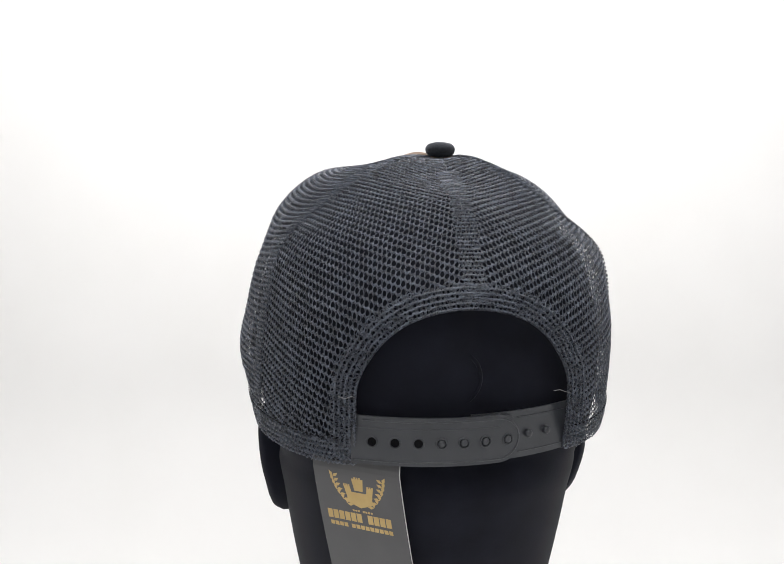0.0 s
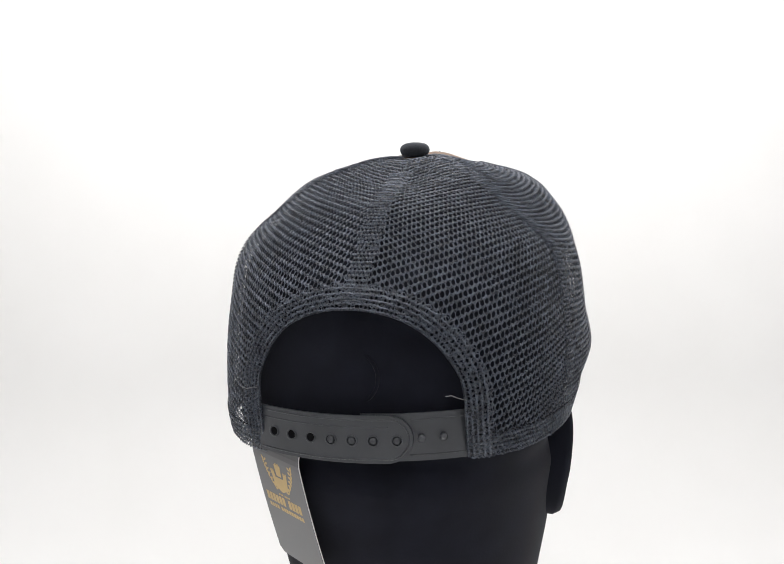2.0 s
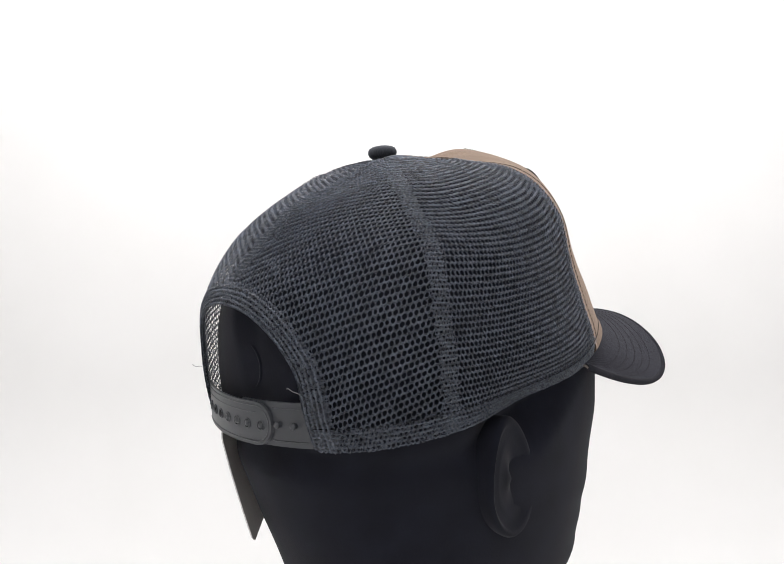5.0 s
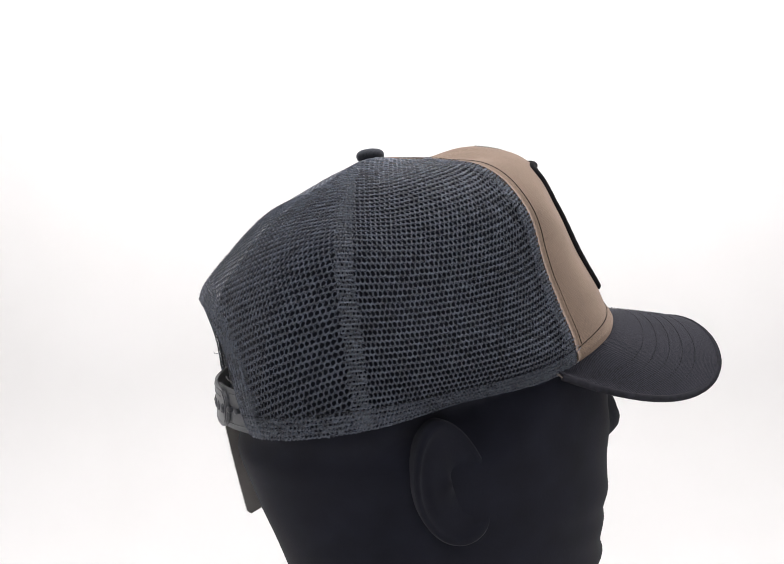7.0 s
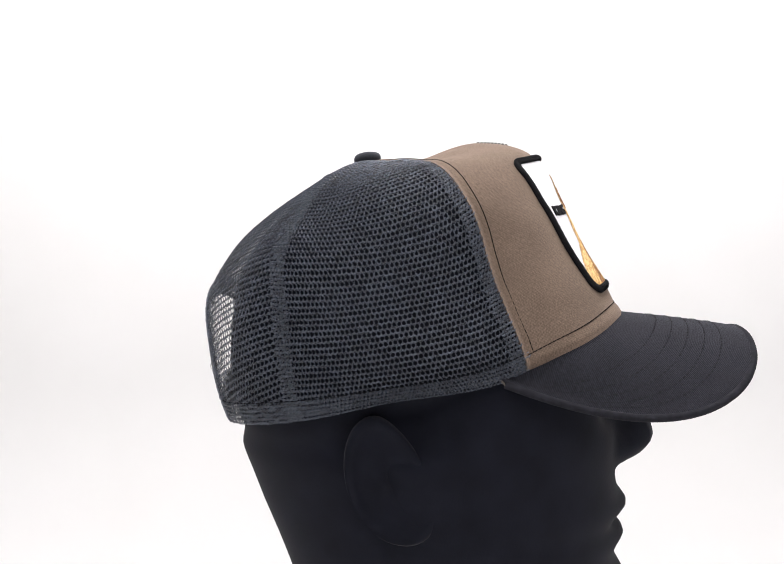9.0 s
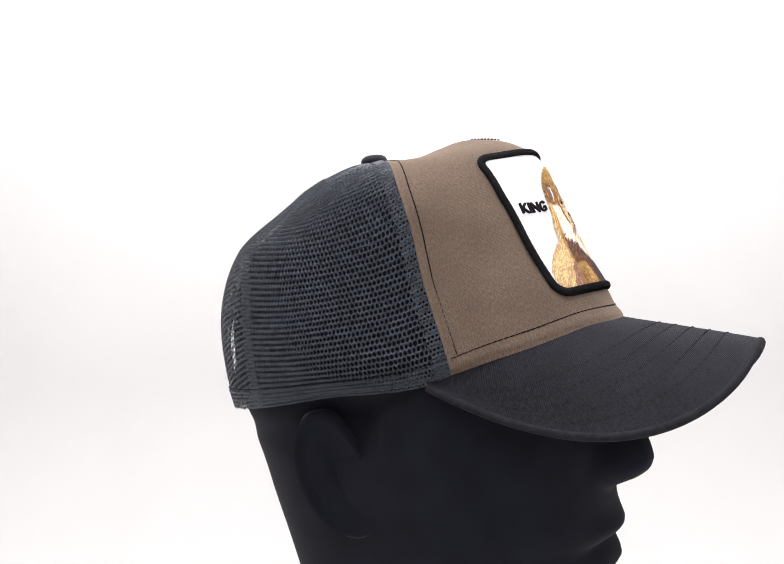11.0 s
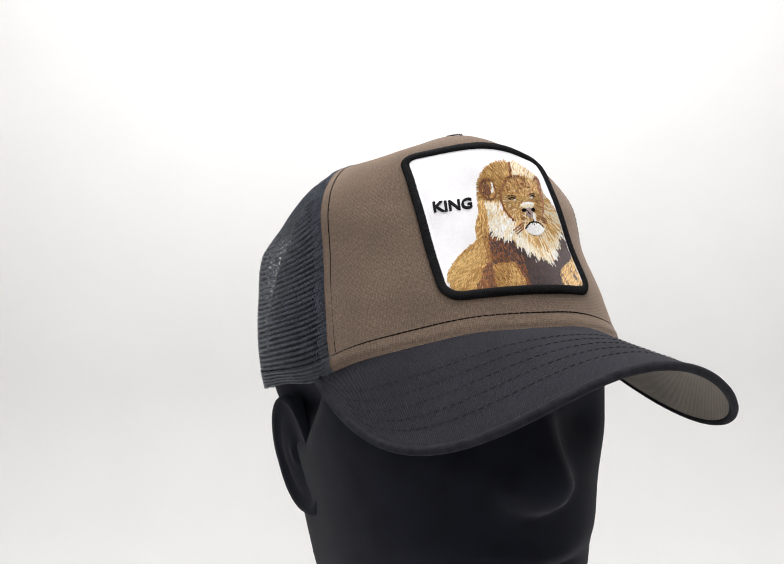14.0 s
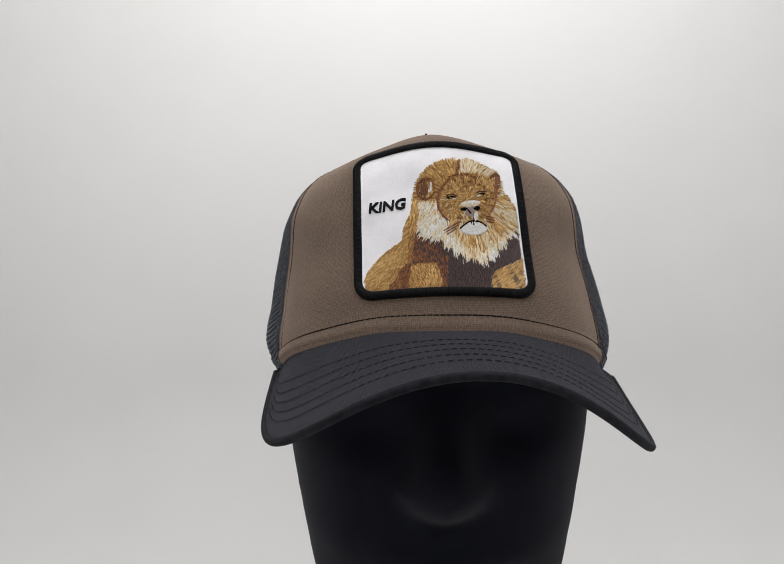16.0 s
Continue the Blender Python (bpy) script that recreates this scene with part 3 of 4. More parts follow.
def add_nets(cap):
    k = 0
    for side in (1, -1):
        for name, lo, hi in (("side_net_panel", FRONT_SEAM, SIDE_SEAM), ("back_net_panel", SIDE_SEAM, BACK_SEAM)):
            k += 1
            place, keep = gore(lo, hi, side, 0.36 if lo is SIDE_SEAM else 0.0)
            v, f = net_cells(place, keep, -75, 75, -34, 215, 2.15, 3.05, 0.88, 0.3, seed=k, fat=0.160)
            cap_part(name, v, f, NET, cap, "black polyester net panel")
        for curve, width, shift in ((SIDE_SEAM, 4.2, 0), (FRONT_SEAM, 3.0, 3.2)):
            lay = seam_lay(curve, side, shift)
            v, f = net_cells(lay, lambda a, v, p, w=width: (np.abs(a) < w) & ~in_arch(p, 3.0), -width, width, 0.5, 150, 1.7, 2.0, 0.82, 0.4, seed=k + 20, loose=0.08)
            v = v + (v - MID) / np.linalg.norm(v - MID, axis=1)[:, None] * 0.75
            cap_part("seam_tape", v, f, NET, cap, "doubled net along a seam")
    lay = seam_lay(BACK_SEAM, 1)
    v, f = net_cells(lay, lambda a, v, p: (np.abs(a) < 4.5) & ~in_arch(p, 3.0), -5, 5, 40, 150, 1.7, 2.0, 0.82, 0.4, seed=31, loose=0.08)
    v = v + (v - MID) / np.linalg.norm(v - MID, axis=1)[:, None] * 0.75
    cap_part("seam_tape", v, f, NET, cap, "doubled net along a seam")

    # hem of doubled net from one end of the bill to the back opening
    for side in (1, -1):
        def lay(a, v, off, side=side):
            b = side * (FRONT_SEAM(1.6) - 0.02 + a / 92.0)
            return net_at(b, hem_g(b) - v / 103.0, off + 0.9)
        v, f = net_cells(lay, lambda a, v, p: ~in_arch(p, 0.0), 0, 190, -0.5, 8.5, 1.8, 2.1, 0.82, 0.4, seed=40 + side, loose=0.13)
        hem = cap_part("hem_band", v, f, NET, cap, "doubled net hem")
        b = side * (FRONT_SEAM(1.6) + np.linspace(0, 1.86, 200))
        p = net_at(b, hem_g(b) - 8.8 / 103.0, 1.2)
        ok = ~in_arch(p, 0)
        v, f = dashes(p[ok], net_way(b, hem_g(b))[ok], 2.4, 0.5, 0.5, 0.4)
        tagged(cap_part("stitch_row", v, f, T_BLACK, hem, smooth=False), kind="stuff")

    # binding round the back opening
    rim = arch_line(0)
    s = np.concatenate([[0], np.cumsum(np.linalg.norm(np.diff(rim, axis=0), axis=1))])
    rows = np.stack([arch_line(q) for q in np.linspace(-0.5, 11, 12)])

    def lay(a, v, off):
        u = np.interp(a, s, np.linspace(0, 120, 121))
        i = np.clip(u.astype(int), 0, 119)
        w = np.clip((v + 0.5) / 11.5 * 11, 0, 10.999)
        j = w.astype(int)
        fu, fv = (u - i)[..., None], (w - j)[..., None]
        q = (rows[j, i] * (1 - fu) + rows[j, i + 1] * fu) * (1 - fv) + (rows[j + 1, i] * (1 - fu) + rows[j + 1, i + 1] * fu) * fv
        return crown_xz(q[..., 0] - 2, q[..., 1], off + 1.0)
    v, f = net_cells(lay, lambda a, v, p: a < s[-1], 0, s[-1], -0.9, 10.0, 1.7, 2.0, 0.82, 0.6, seed=50, loose=0.13)
    bind = cap_part("opening_binding", v, f, NET, cap, "doubled net binding of the back opening")
    q = arch_line(0)
    v, f, uv = tube(crown_xz(q[:, 0] - 2, q[:, 1], 0.3), 0.55, 8)
    cap_part("rim_cord", v, f, NET_BAND, bind, uv=uv)


def add_bill(cap):
    f = np.linspace(-1, 1, 97)[:, None]
    r = np.linspace(0, 1, 41)[None]
    top, low = bill_point(f, r, 0.9), bill_point(f, r, -1.5)
    inner = bill_point(f, r, -0.3)
    v, fc = shell(top, inner)
    uv = np.stack([top[..., 0], top[..., 1] * 1.1], -1).reshape(-1, 2)
    bill = cap_part("bill", v, fc, CHARCOAL, cap, "curved charcoal cotton bill", np.concatenate([uv, uv]))
    v, fc = shell(inner - (0, 0, 0.05), low)
    cap_part("bill_underside", v, fc, UNDER, bill, "taupe cotton underside", np.concatenate([uv, uv]))
    edge = bill_point(np.linspace(-1, 1, 161), 1.0, -0.3)
    v, fc, uv = tube(edge, 1.75, 10)
    cap_part("bill_edge", v, fc, RIM, bill, "rolled charcoal edge", uv)
    for q in (0.30, 0.42, 0.54, 0.66, 0.78):
        ff = np.linspace(-0.80, 0.80, 220)
        rr = q + 0.0 * ff
        p = bill_point(ff, rr, 1.0)
        v, fc = dashes(p, np.tile([0, 0.1, 1.0], (220, 1)), 2.6, 0.7, 0.65, 0.3)
        tagged(cap_part("stitch_row", v, fc, T_GREY, bill, "charcoal topstitching", smooth=False), kind="stuff")


def add_button(cap):
    top = MID + POLE * (crown_radius(*az_el(POLE)) + 1.0)
    prof = [(0, 6.4), (2.5, 6.3), (5, 5.8), (6.6, 4.9), (7.4, 3.6), (7.5, 2.4), (7.0, 0.8), (5.5, -0.5), (2, -0.8)]
    a = np.linspace(0, 2 * np.pi, 32, endpoint=False)
    up = np.array([0.02, -0.10, 1.0]) / 1.005
    ex = np.array([1.0, 0, -0.02])
    ey = np.cross(up, ex)
    v = np.array([[top + up * h + r * (math.cos(t) * ex + math.sin(t) * ey) for t in a] for r, h in prof])
    uv = np.array([[(r * math.cos(t), r * math.sin(t)) for t in a] for r, h in prof])
    cap_part("button", v, grid_faces(len(prof), 32, close_m=True, flip=True), BLACK_FELT, cap, "black cloth-covered button", uv)


# ---- plastic closing strap ----
def strap_at(x, z, off):
    return np.stack([x, -110.3 + 0.0047 * (x + 8) ** 2 - off - 0.06 * (z + 73), z + 0.0008 * (x + 8) ** 2], -1)


def strap_sheet(x0, x1, round_end, off, thick, top_z=-64.3, low_z=-84.0):
    x = np.concatenate([np.linspace(x0, x1 - 11, 40), x1 - 11 + 11 * np.sin(np.linspace(0.05, 1.0, 16) * np.pi / 2)]) if round_end else np.linspace(x0, x1, 50)
    mid, hz = (top_z + low_z) / 2, (top_z - low_z) / 2
    half = np.full(len(x), hz)
    if round_end:
        half = hz * np.sqrt(np.clip(1 - np.clip((x - x1 + 11) / 11, 0, 1) ** 2.4, 0.0004, 1))
    q = np.linspace(-1, 1, 9)
    X, Z = x[:, None] + 0 * q[None], mid + half[:, None] * q[None]
    return shell(strap_at(X, Z, off + thick), strap_at(X, Z, off)), x, half, mid


def disc(c, rows, mat, name, parent, label=""):
    """A small turned piece facing outwards on the strap: rows of radius and height."""
    a = np.linspace(0, 2 * np.pi, 20, endpoint=False)
    o = strap_at(np.array(c[0]), np.array(c[1]), 0.0)
    t = strap_at(np.array(c[0] + 1), np.array(c[1]), 0.0) - o
    t /= np.linalg.norm(t)
    n = np.cross(t, (0, 0, 1.0))
    n = n if n[1] < 0 else -n
    u = np.array([0, 0, 1.0])
    v = np.array([[o + n * h + r * (math.cos(k) * t + math.sin(k) * u) for k in a] for r, h in rows])
    return cap_part(name, v, grid_faces(len(rows), 20, close_m=True), mat, parent, label)


def add_strap(cap):
    (v, f), *_ = strap_sheet(0, 48, False, 0.0, 1.3, -63.8, -83.5)
    male = cap_part("stud_strap", v, f, PLASTIC, cap, "dark grey plastic strap with studs", smooth=False)
    (v, f), x, half, mid = strap_sheet(-48, 21.5, True, 1.5, 1.4)
    female = cap_part("hole_strap", v, f, PLASTIC, cap, "dark grey plastic strap with holes", smooth=False)
    # raised lines along the strap
    end = [(20.0 - 8.2 + 8.2 * math.sin(t), mid + 8.2 * -math.cos(t)) for t in np.linspace(0, math.pi, 18)]
    loop = np.array([(-47, mid - 8.2)] + end + [(-47, mid + 8.2)])
    dense = np.concatenate([np.linspace(p, q, 16, endpoint=False) for p, q in zip(loop, loop[1:])])
    v, f, uv = tube(strap_at(dense[:, 0], dense[:, 1], 2.9), 0.38, 6, up=np.tile([0, -1.0, 0], (len(dense), 1)))
    cap_part("raised_line", v, f, PLASTIC, female, uv=uv)
    xs = np.linspace(-47, 12, 50)
    v, f, uv = tube(strap_at(xs, -69.0 + 0.0 * xs, 2.9), 0.34, 6)
    cap_part("raised_line", v, f, PLASTIC, female, uv=uv)
    xs = np.linspace(20, 47, 20)
    for zz in (-66.5, -81.0):
        v, f, uv = tube(strap_at(xs, zz + 0 * xs, 1.3), 0.3, 6)
        cap_part("raised_line", v, f, PLASTIC, male, uv=uv)
    for i, hx in enumerate((-39.0, -30.2, -21.2, -12.2, -3.4, 5.3, 14.6)):
        disc((hx, -74.6), [(2.55, 2.85), (2.45, 3.35), (2.1, 3.45), (1.85, 3.2), (1.8, 2.6)], PLASTIC, "hole_rim", female)
        # The strap is not pierced: a near-black disc paints the shade inside.
        disc((hx, -74.6), [(1.75, 2.98), (1.0, 2.95), (0.02, 2.95)], HOLE_SHADE, "hole", female, "near-black disc standing for the shaded hole")
        if i >= 3:
            disc((hx, -74.6), [(1.5, 2.5), (1.55, 3.0), (1.3, 3.55), (0.7, 3.85), (0.02, 3.9)], PLASTIC, "stud", female, "pressed-in stud")
    for hx in (24.0, 32.4):
        disc((hx, -73.8), [(1.5, 1.2), (1.35, 2.4), (1.6, 3.0), (1.2, 3.6), (0.02, 3.7)], PLASTIC, "stud", male, "bare stud")


# ---- embroidered patch ----
_el = np.linspace(12.5, 53.2, 200)
_arc = np.concatenate([[0], np.cumsum(np.linalg.norm(np.diff(crown_at(0 * _el, _el), axis=0), axis=1))])
PATCH_H, PATCH_W = float(_arc[-1]), 37.3


def patch_at(x, h, off=0.0):
    """On the front of the crown: x to the wearer's left from the patch's middle, h up from its lower edge."""
    x, h = np.broadcast_arrays(np.asarray(x, float), np.asarray(h, float))
    h = h + 2.2 * (1 - (x / PATCH_W) ** 2) * np.clip(1 - h / PATCH_H, 0, 1)     # its lower edge is bowed upwards
    el = np.interp(h, _arc, _el)
    el = np.where(h < 0, _el[0] + h / 2.0, np.where(h > PATCH_H, _el[-1] + (h - PATCH_H) / 2.0, el))
    wx = -3.7 + 1.7 * h / PATCH_H - x * (1 - 0.005 * h / PATCH_H)
    az = np.degrees(np.arcsin(np.clip(wx / (100 * np.cos(np.radians(el))), -0.9, 0.9)))
    for _ in range(5):
        r = crown_radius(az, el)
        az = np.degrees(np.arcsin(np.clip(wx / (r * np.cos(np.radians(el))), -0.95, 0.95)))
    return crown_at(az, el, 1.5 + off)


def art(X, Y, off=0.0):
    """Lays the drawing's own units on the patch."""
    X, Y = np.asarray(X, float), np.asarray(Y, float)
    Y = Y + np.interp(Y, [100, 180, 340, 520, 740], [22, 30, 40, 36, 14])
    X = X - 3
    xl, xr = 45 + (Y - 150) / 130, 784 + 114 * (Y - 110) / 650
    p = (X - xl) / (xr - xl) * 2 - 1
    yt = 130 - 85 * (1 - ((X - 410) / 365) ** 2)
    yb = 795 - 0.03 * X - 16 * (1 - ((X - 470) / 430) ** 2)
    return patch_at(p * PATCH_W, (yb - Y) / (yb - yt) * PATCH_H, off)


def rounded(w, h, r, n=14):
    out = []
    for cx, cy, a0 in ((w - r, h - r, 0), (r - w, h - r, 90), (r - w, r, 180), (w - r, r, 270)):
        for t in np.linspace(a0, a0 + 90, n):
            out.append((cx + r * math.cos(radians(t)), cy + r * math.sin(radians(t))))
    out.append(out[0])
    line = np.array(out)
    s = np.concatenate([[0], np.cumsum(np.linalg.norm(np.diff(line, axis=0), axis=1))])
    q = np.linspace(0, s[-1], 220, endpoint=False)
    return np.stack([np.interp(q, s, line[:, 0]), np.interp(q, s, line[:, 1])], -1)


def inside(poly, X, Y):
    poly = np.asarray(poly, float)
    hit = np.zeros(np.shape(X), bool)
    for (x0, y0), (x1, y1) in zip(poly, np.roll(poly, -1, 0)):
        c = ((y0 > Y) != (y1 > Y)) & (X < (x1 - x0) * (Y - y0) / (y1 - y0 + 1e-9) + x0)
        hit ^= c
    return hit


LION = [(85, 700), (100, 655), (165, 570), (235, 510), (265, 490), (270, 430), (300, 350), (313, 270), (330, 200), (380, 140),
        (450, 112), (560, 112), (640, 148), (700, 188), (724, 236), (728, 285), (765, 318), (798, 366), (818, 450), (830, 520), (848, 640),
        (862, 738), (470, 752), (150, 768), (96, 742)]


def lion_thread(X, Y, rng):
    """Which thread is used at a place of the drawing, which way it is laid and how long the stitch is."""
    el = lambda cx, cy, rx, ry: ((X - cx) / rx) ** 2 + ((Y - cy) / ry) ** 2
    away = math.atan2(Y - 300, X - 562)
    tuft = 0.5 + 0.5 * math.sin(away * 47 + 2.4 * math.sin(away * 19 + 1))
    r = rng.rand()
    u = 0.55 * r + 0.45 * tuft
    pick = lambda *rows: next(k for k, top in rows if u <= top)
    ear = el(368, 248, 41, 50)
    if ear < 1:
        if ear > 0.6:
            return ("rust" if r < 0.75 else "ochre"), math.atan2(Y - 248, X - 368) + 1.57, 13
        return ("brown" if X < 366 and r < 0.7 else "ochre" if r < 0.6 else "gold"), 1.9, 14
    ear = el(692, 238, 29, 44)
    if ear < 1:
        return ("rust" if X > 694 or Y < 214 else "gold" if r < 0.6 else "ochre"), 1.2 if X < 700 else 1.8, 13
    if abs(X - 511 + 0.08 * (Y - 150)) < 9 and 116 < Y < 188 or abs(Y - 184 - 0.0040 * (X - 530) ** 2) < 7 and 462 < X < 605:
        return ("rust" if r < (0.8 if Y < 175 else 0.55) else "ochre"), 1.5 if Y < 175 else 0.1, 16
    face = el(562, 302, 146, 128)
    if face < 1:
        if face > 0.84 and (X < 492 and 205 < Y < 400 or X > 668 and 245 < Y < 385):
            return ("rust" if r < 0.7 else "brown" if X < 500 and r < 0.8 else "ochre"), away + 1.57, 15
        if Y < 268:
            spot = math.sin(X * 0.115 + Y * 0.05) * math.sin(Y * 0.16 - X * 0.045)
            if spot > 0.5:
                return ("rust" if r < 0.5 else "ochre"), 1.57 + (X - 562) / 180, 12
            return ("ochre" if u < 0.5 else "gold" if u < 0.93 else "cream"), 1.57 + (X - 562) / 180, 13
        if el(578, 400, 92, 48) < 1:
            return ("gold" if u < 0.62 else "cream"), away, 12
        if X > 640:
            return ("rust" if u < 0.22 else "ochre" if u < 0.55 else "gold"), away + 0.25, 14
        return ("ochre" if u < 0.36 else "gold" if u < 0.9 else "cream"), away - 0.2, 14
    if Y < 300 and X < 722:
        if X > 515 and Y < 232:
            return ("ochre" if u < 0.12 else "gold" if u < 0.48 else "cream"), math.atan2(Y - 260, X - 520), 24
        return ("rust" if u < 0.10 else "ochre" if u < 0.52 else "gold"), math.atan2(Y - 290, X - 520), 22
    low = 452 + 0.50 * (X - 335) if X < 500 else 535 + 78 * math.sin(min(max((X - 500) / 150, 0), 1) * math.pi / 2)
    if X > 650:
        low = 613 - 0.80 * (X - 650)
    low += 30 * (tuft - 0.5) + rng.uniform(-14, 12)
    if X > 296 and Y < low:
        if X < 505:
            if X < 336 - (Y - 320) * 0.02 or Y < 312:
                return ("ochre" if u < 0.4 else "gold"), 1.75, 26
            near = el(562, 302, 172, 150) < 1
            return ("gold" if u < (0.5 if near else 0.16) else "cream" if u < 0.62 else "white"), 1.50 + 0.75 * (505 - X) / 180, 32
        depth = (low - Y) / 110
        if X > 660 and Y < 480:
            return ("ochre" if u < 0.26 else "gold" if u < 0.62 else "cream"), away + 0.25, 36
        if depth < 0.42:
            return ("ochre" if u < 0.08 else "gold" if u < 0.25 else "cream" if u < 0.66 else "white"), away * 0.6 + 0.63, 34
        return ("ochre" if u < 0.2 else "gold" if u < 0.68 else "cream"), away * 0.8 + 0.3, 30
    if X < 322 - max(0, (Y - 460)) * 0.10:
        if Y > 628 - 0.2 * (X - 200) and X > 196 + (742 - Y) * 0.62:
            return ("rust" if r < 0.72 else "brown" if X > 262 or r < 0.85 else "ochre"), 2.0, 18
        if X > 292:
            return ("ochre" if r < 0.6 else "rust"), 1.75, 22
        return ("ochre" if u < 0.42 else "gold"), 2.3, 20
    if Y > 612 - 0.10 * (X - 330) and X < 452 - max(0, 690 - Y) * 0.35:
        return ("ochre" if u < 0.34 else "gold" if r < 0.9 else "rust"), 1.25 + (X - 380) / 300, 20
    if X < 332 and Y > 600:
        return ("plum" if r < 0.8 else "brown"), 1.6, 18
    if X < 478:
        dark = 0.95 - (Y - 470) / 190 + (X - 400) / 260
        return ("plum" if r < dark else "rust" if r < dark + 0.55 else "brown"), 1.4, 18
    if Y > 650 - (X - 700) * 0.40 and X > 690:
        return ("plum" if u < 0.36 else "ochre" if u < 0.5 else "gold"), 2.45, 26
    return ("plum" if r < 0.93 else "brown"), 1.45, 17


def lion_feature(X, Y):
    """Eyes, nose, mouth and markings, sewn in finer stitches over the rest; None elsewhere."""
    el = lambda cx, cy, rx, ry: ((X - cx) / rx) ** 2 + ((Y - cy) / ry) ** 2
    for cx, cy, rx, ry, side in ((485, 291, 20, 6.5, 1), (627, 285, 16, 6, -1)):
        if el(cx + side * 12, cy + 6, 8, 3.5) < 1:
            return "white", 0.3 * side
        if el(cx, cy, rx, ry) < 1:
            return ("ochre", 0.2) if el(cx - 2, cy + 2, 8, 4) < 1 else ("black", 0.1)
        if abs(Y - (cy - 14 + 0.012 * (X - cx) ** 2)) < 2 and abs(X - cx) < 24:
            return "brown", 0.0
    if el(546, 346, 18, 7) < 1 or el(607, 348, 16, 9) < 1 or (abs(X - 560 - (Y - 346) * 0.8) < 4 and 346 < Y < 372):
        return "black", 0.3
    if el(604, 384, 9, 22) < 1:
        return "white", 1.5
    if el(577, 324, 46, 13) < 1 and Y < 338:
        return ("white" if Y < 322 else "cream"), 1.5
    if el(578, 358, 24, 26) < 1:
        return "pink", 1.2
    lip = 406 + 0.0078 * (X - 594) ** 2
    if abs(Y - lip) < 4 and 530 < X < 657 or (abs(X - 594) < 3 and 388 < Y < 424) or (abs(X - 582) < 2.2 and 404 < Y < 420) or (abs(X - 610) < 2.2 and 404 < Y < 420):
        return "black", 0.1 if abs(Y - lip) < 4 else 1.57
    if el(597, 438, 64, 31) < 1 and Y > lip:
        return "white", 1.57 + (X - 596) / 150
    if el(527, 385, 13, 9) < 1 or el(638, 384, 15, 10) < 1:
        return ("gold" if (int(X) // 5 + int(Y) // 5) % 2 else "rust"), 0.4
    for k in range(3):
        if abs(Y - (404 + 13 * k + 0.55 * (528 - X))) < 2.4 and 455 + 8 * k < X < 528 - 6 * k or abs(Y - (388 + 11 * k + 0.3 * (X - 655))) < 2.4 and 655 < X < 690:
            return "rust", 2.6 if X < 530 else 0.3
    if 1 > el(366, 248, 42, 51) > 0.74 and (X < 385 or Y > 270) or 1 > el(692, 238, 30, 45) > 0.70 and (X > 690 or Y < 212):
        return ("rust" if (int(X) // 4 + int(Y) // 4) % 3 else "brown"), 1.9
    if el(360, 250, 18, 26) < 1:
        return ("brown" if (int(X) // 4) % 2 else "rust"), 1.9
    if el(390, 238, 4, 24) < 1 or el(378, 258, 10, 6) < 1:
        return "white", 1.9
    for cx, cy, sx, sy in ((538, 212, 3, 14), (570, 222, 14, 3), (596, 214, 3, 14), (550, 242, 10, 3), (616, 240, 11, 3), (640, 254, 3, 13), (470, 246, 3, 13)):
        if el(cx, cy, sx, sy) < 1:
            return "rust", 1.57 if sy > sx else 0.1
    if 1 > el(562, 302, 143, 126) > 0.90 and (X < 486 and 215 < Y < 395 or X > 672 and 250 < Y < 375):
        return "rust", math.atan2(Y - 302, X - 562) + 1.57
    return None


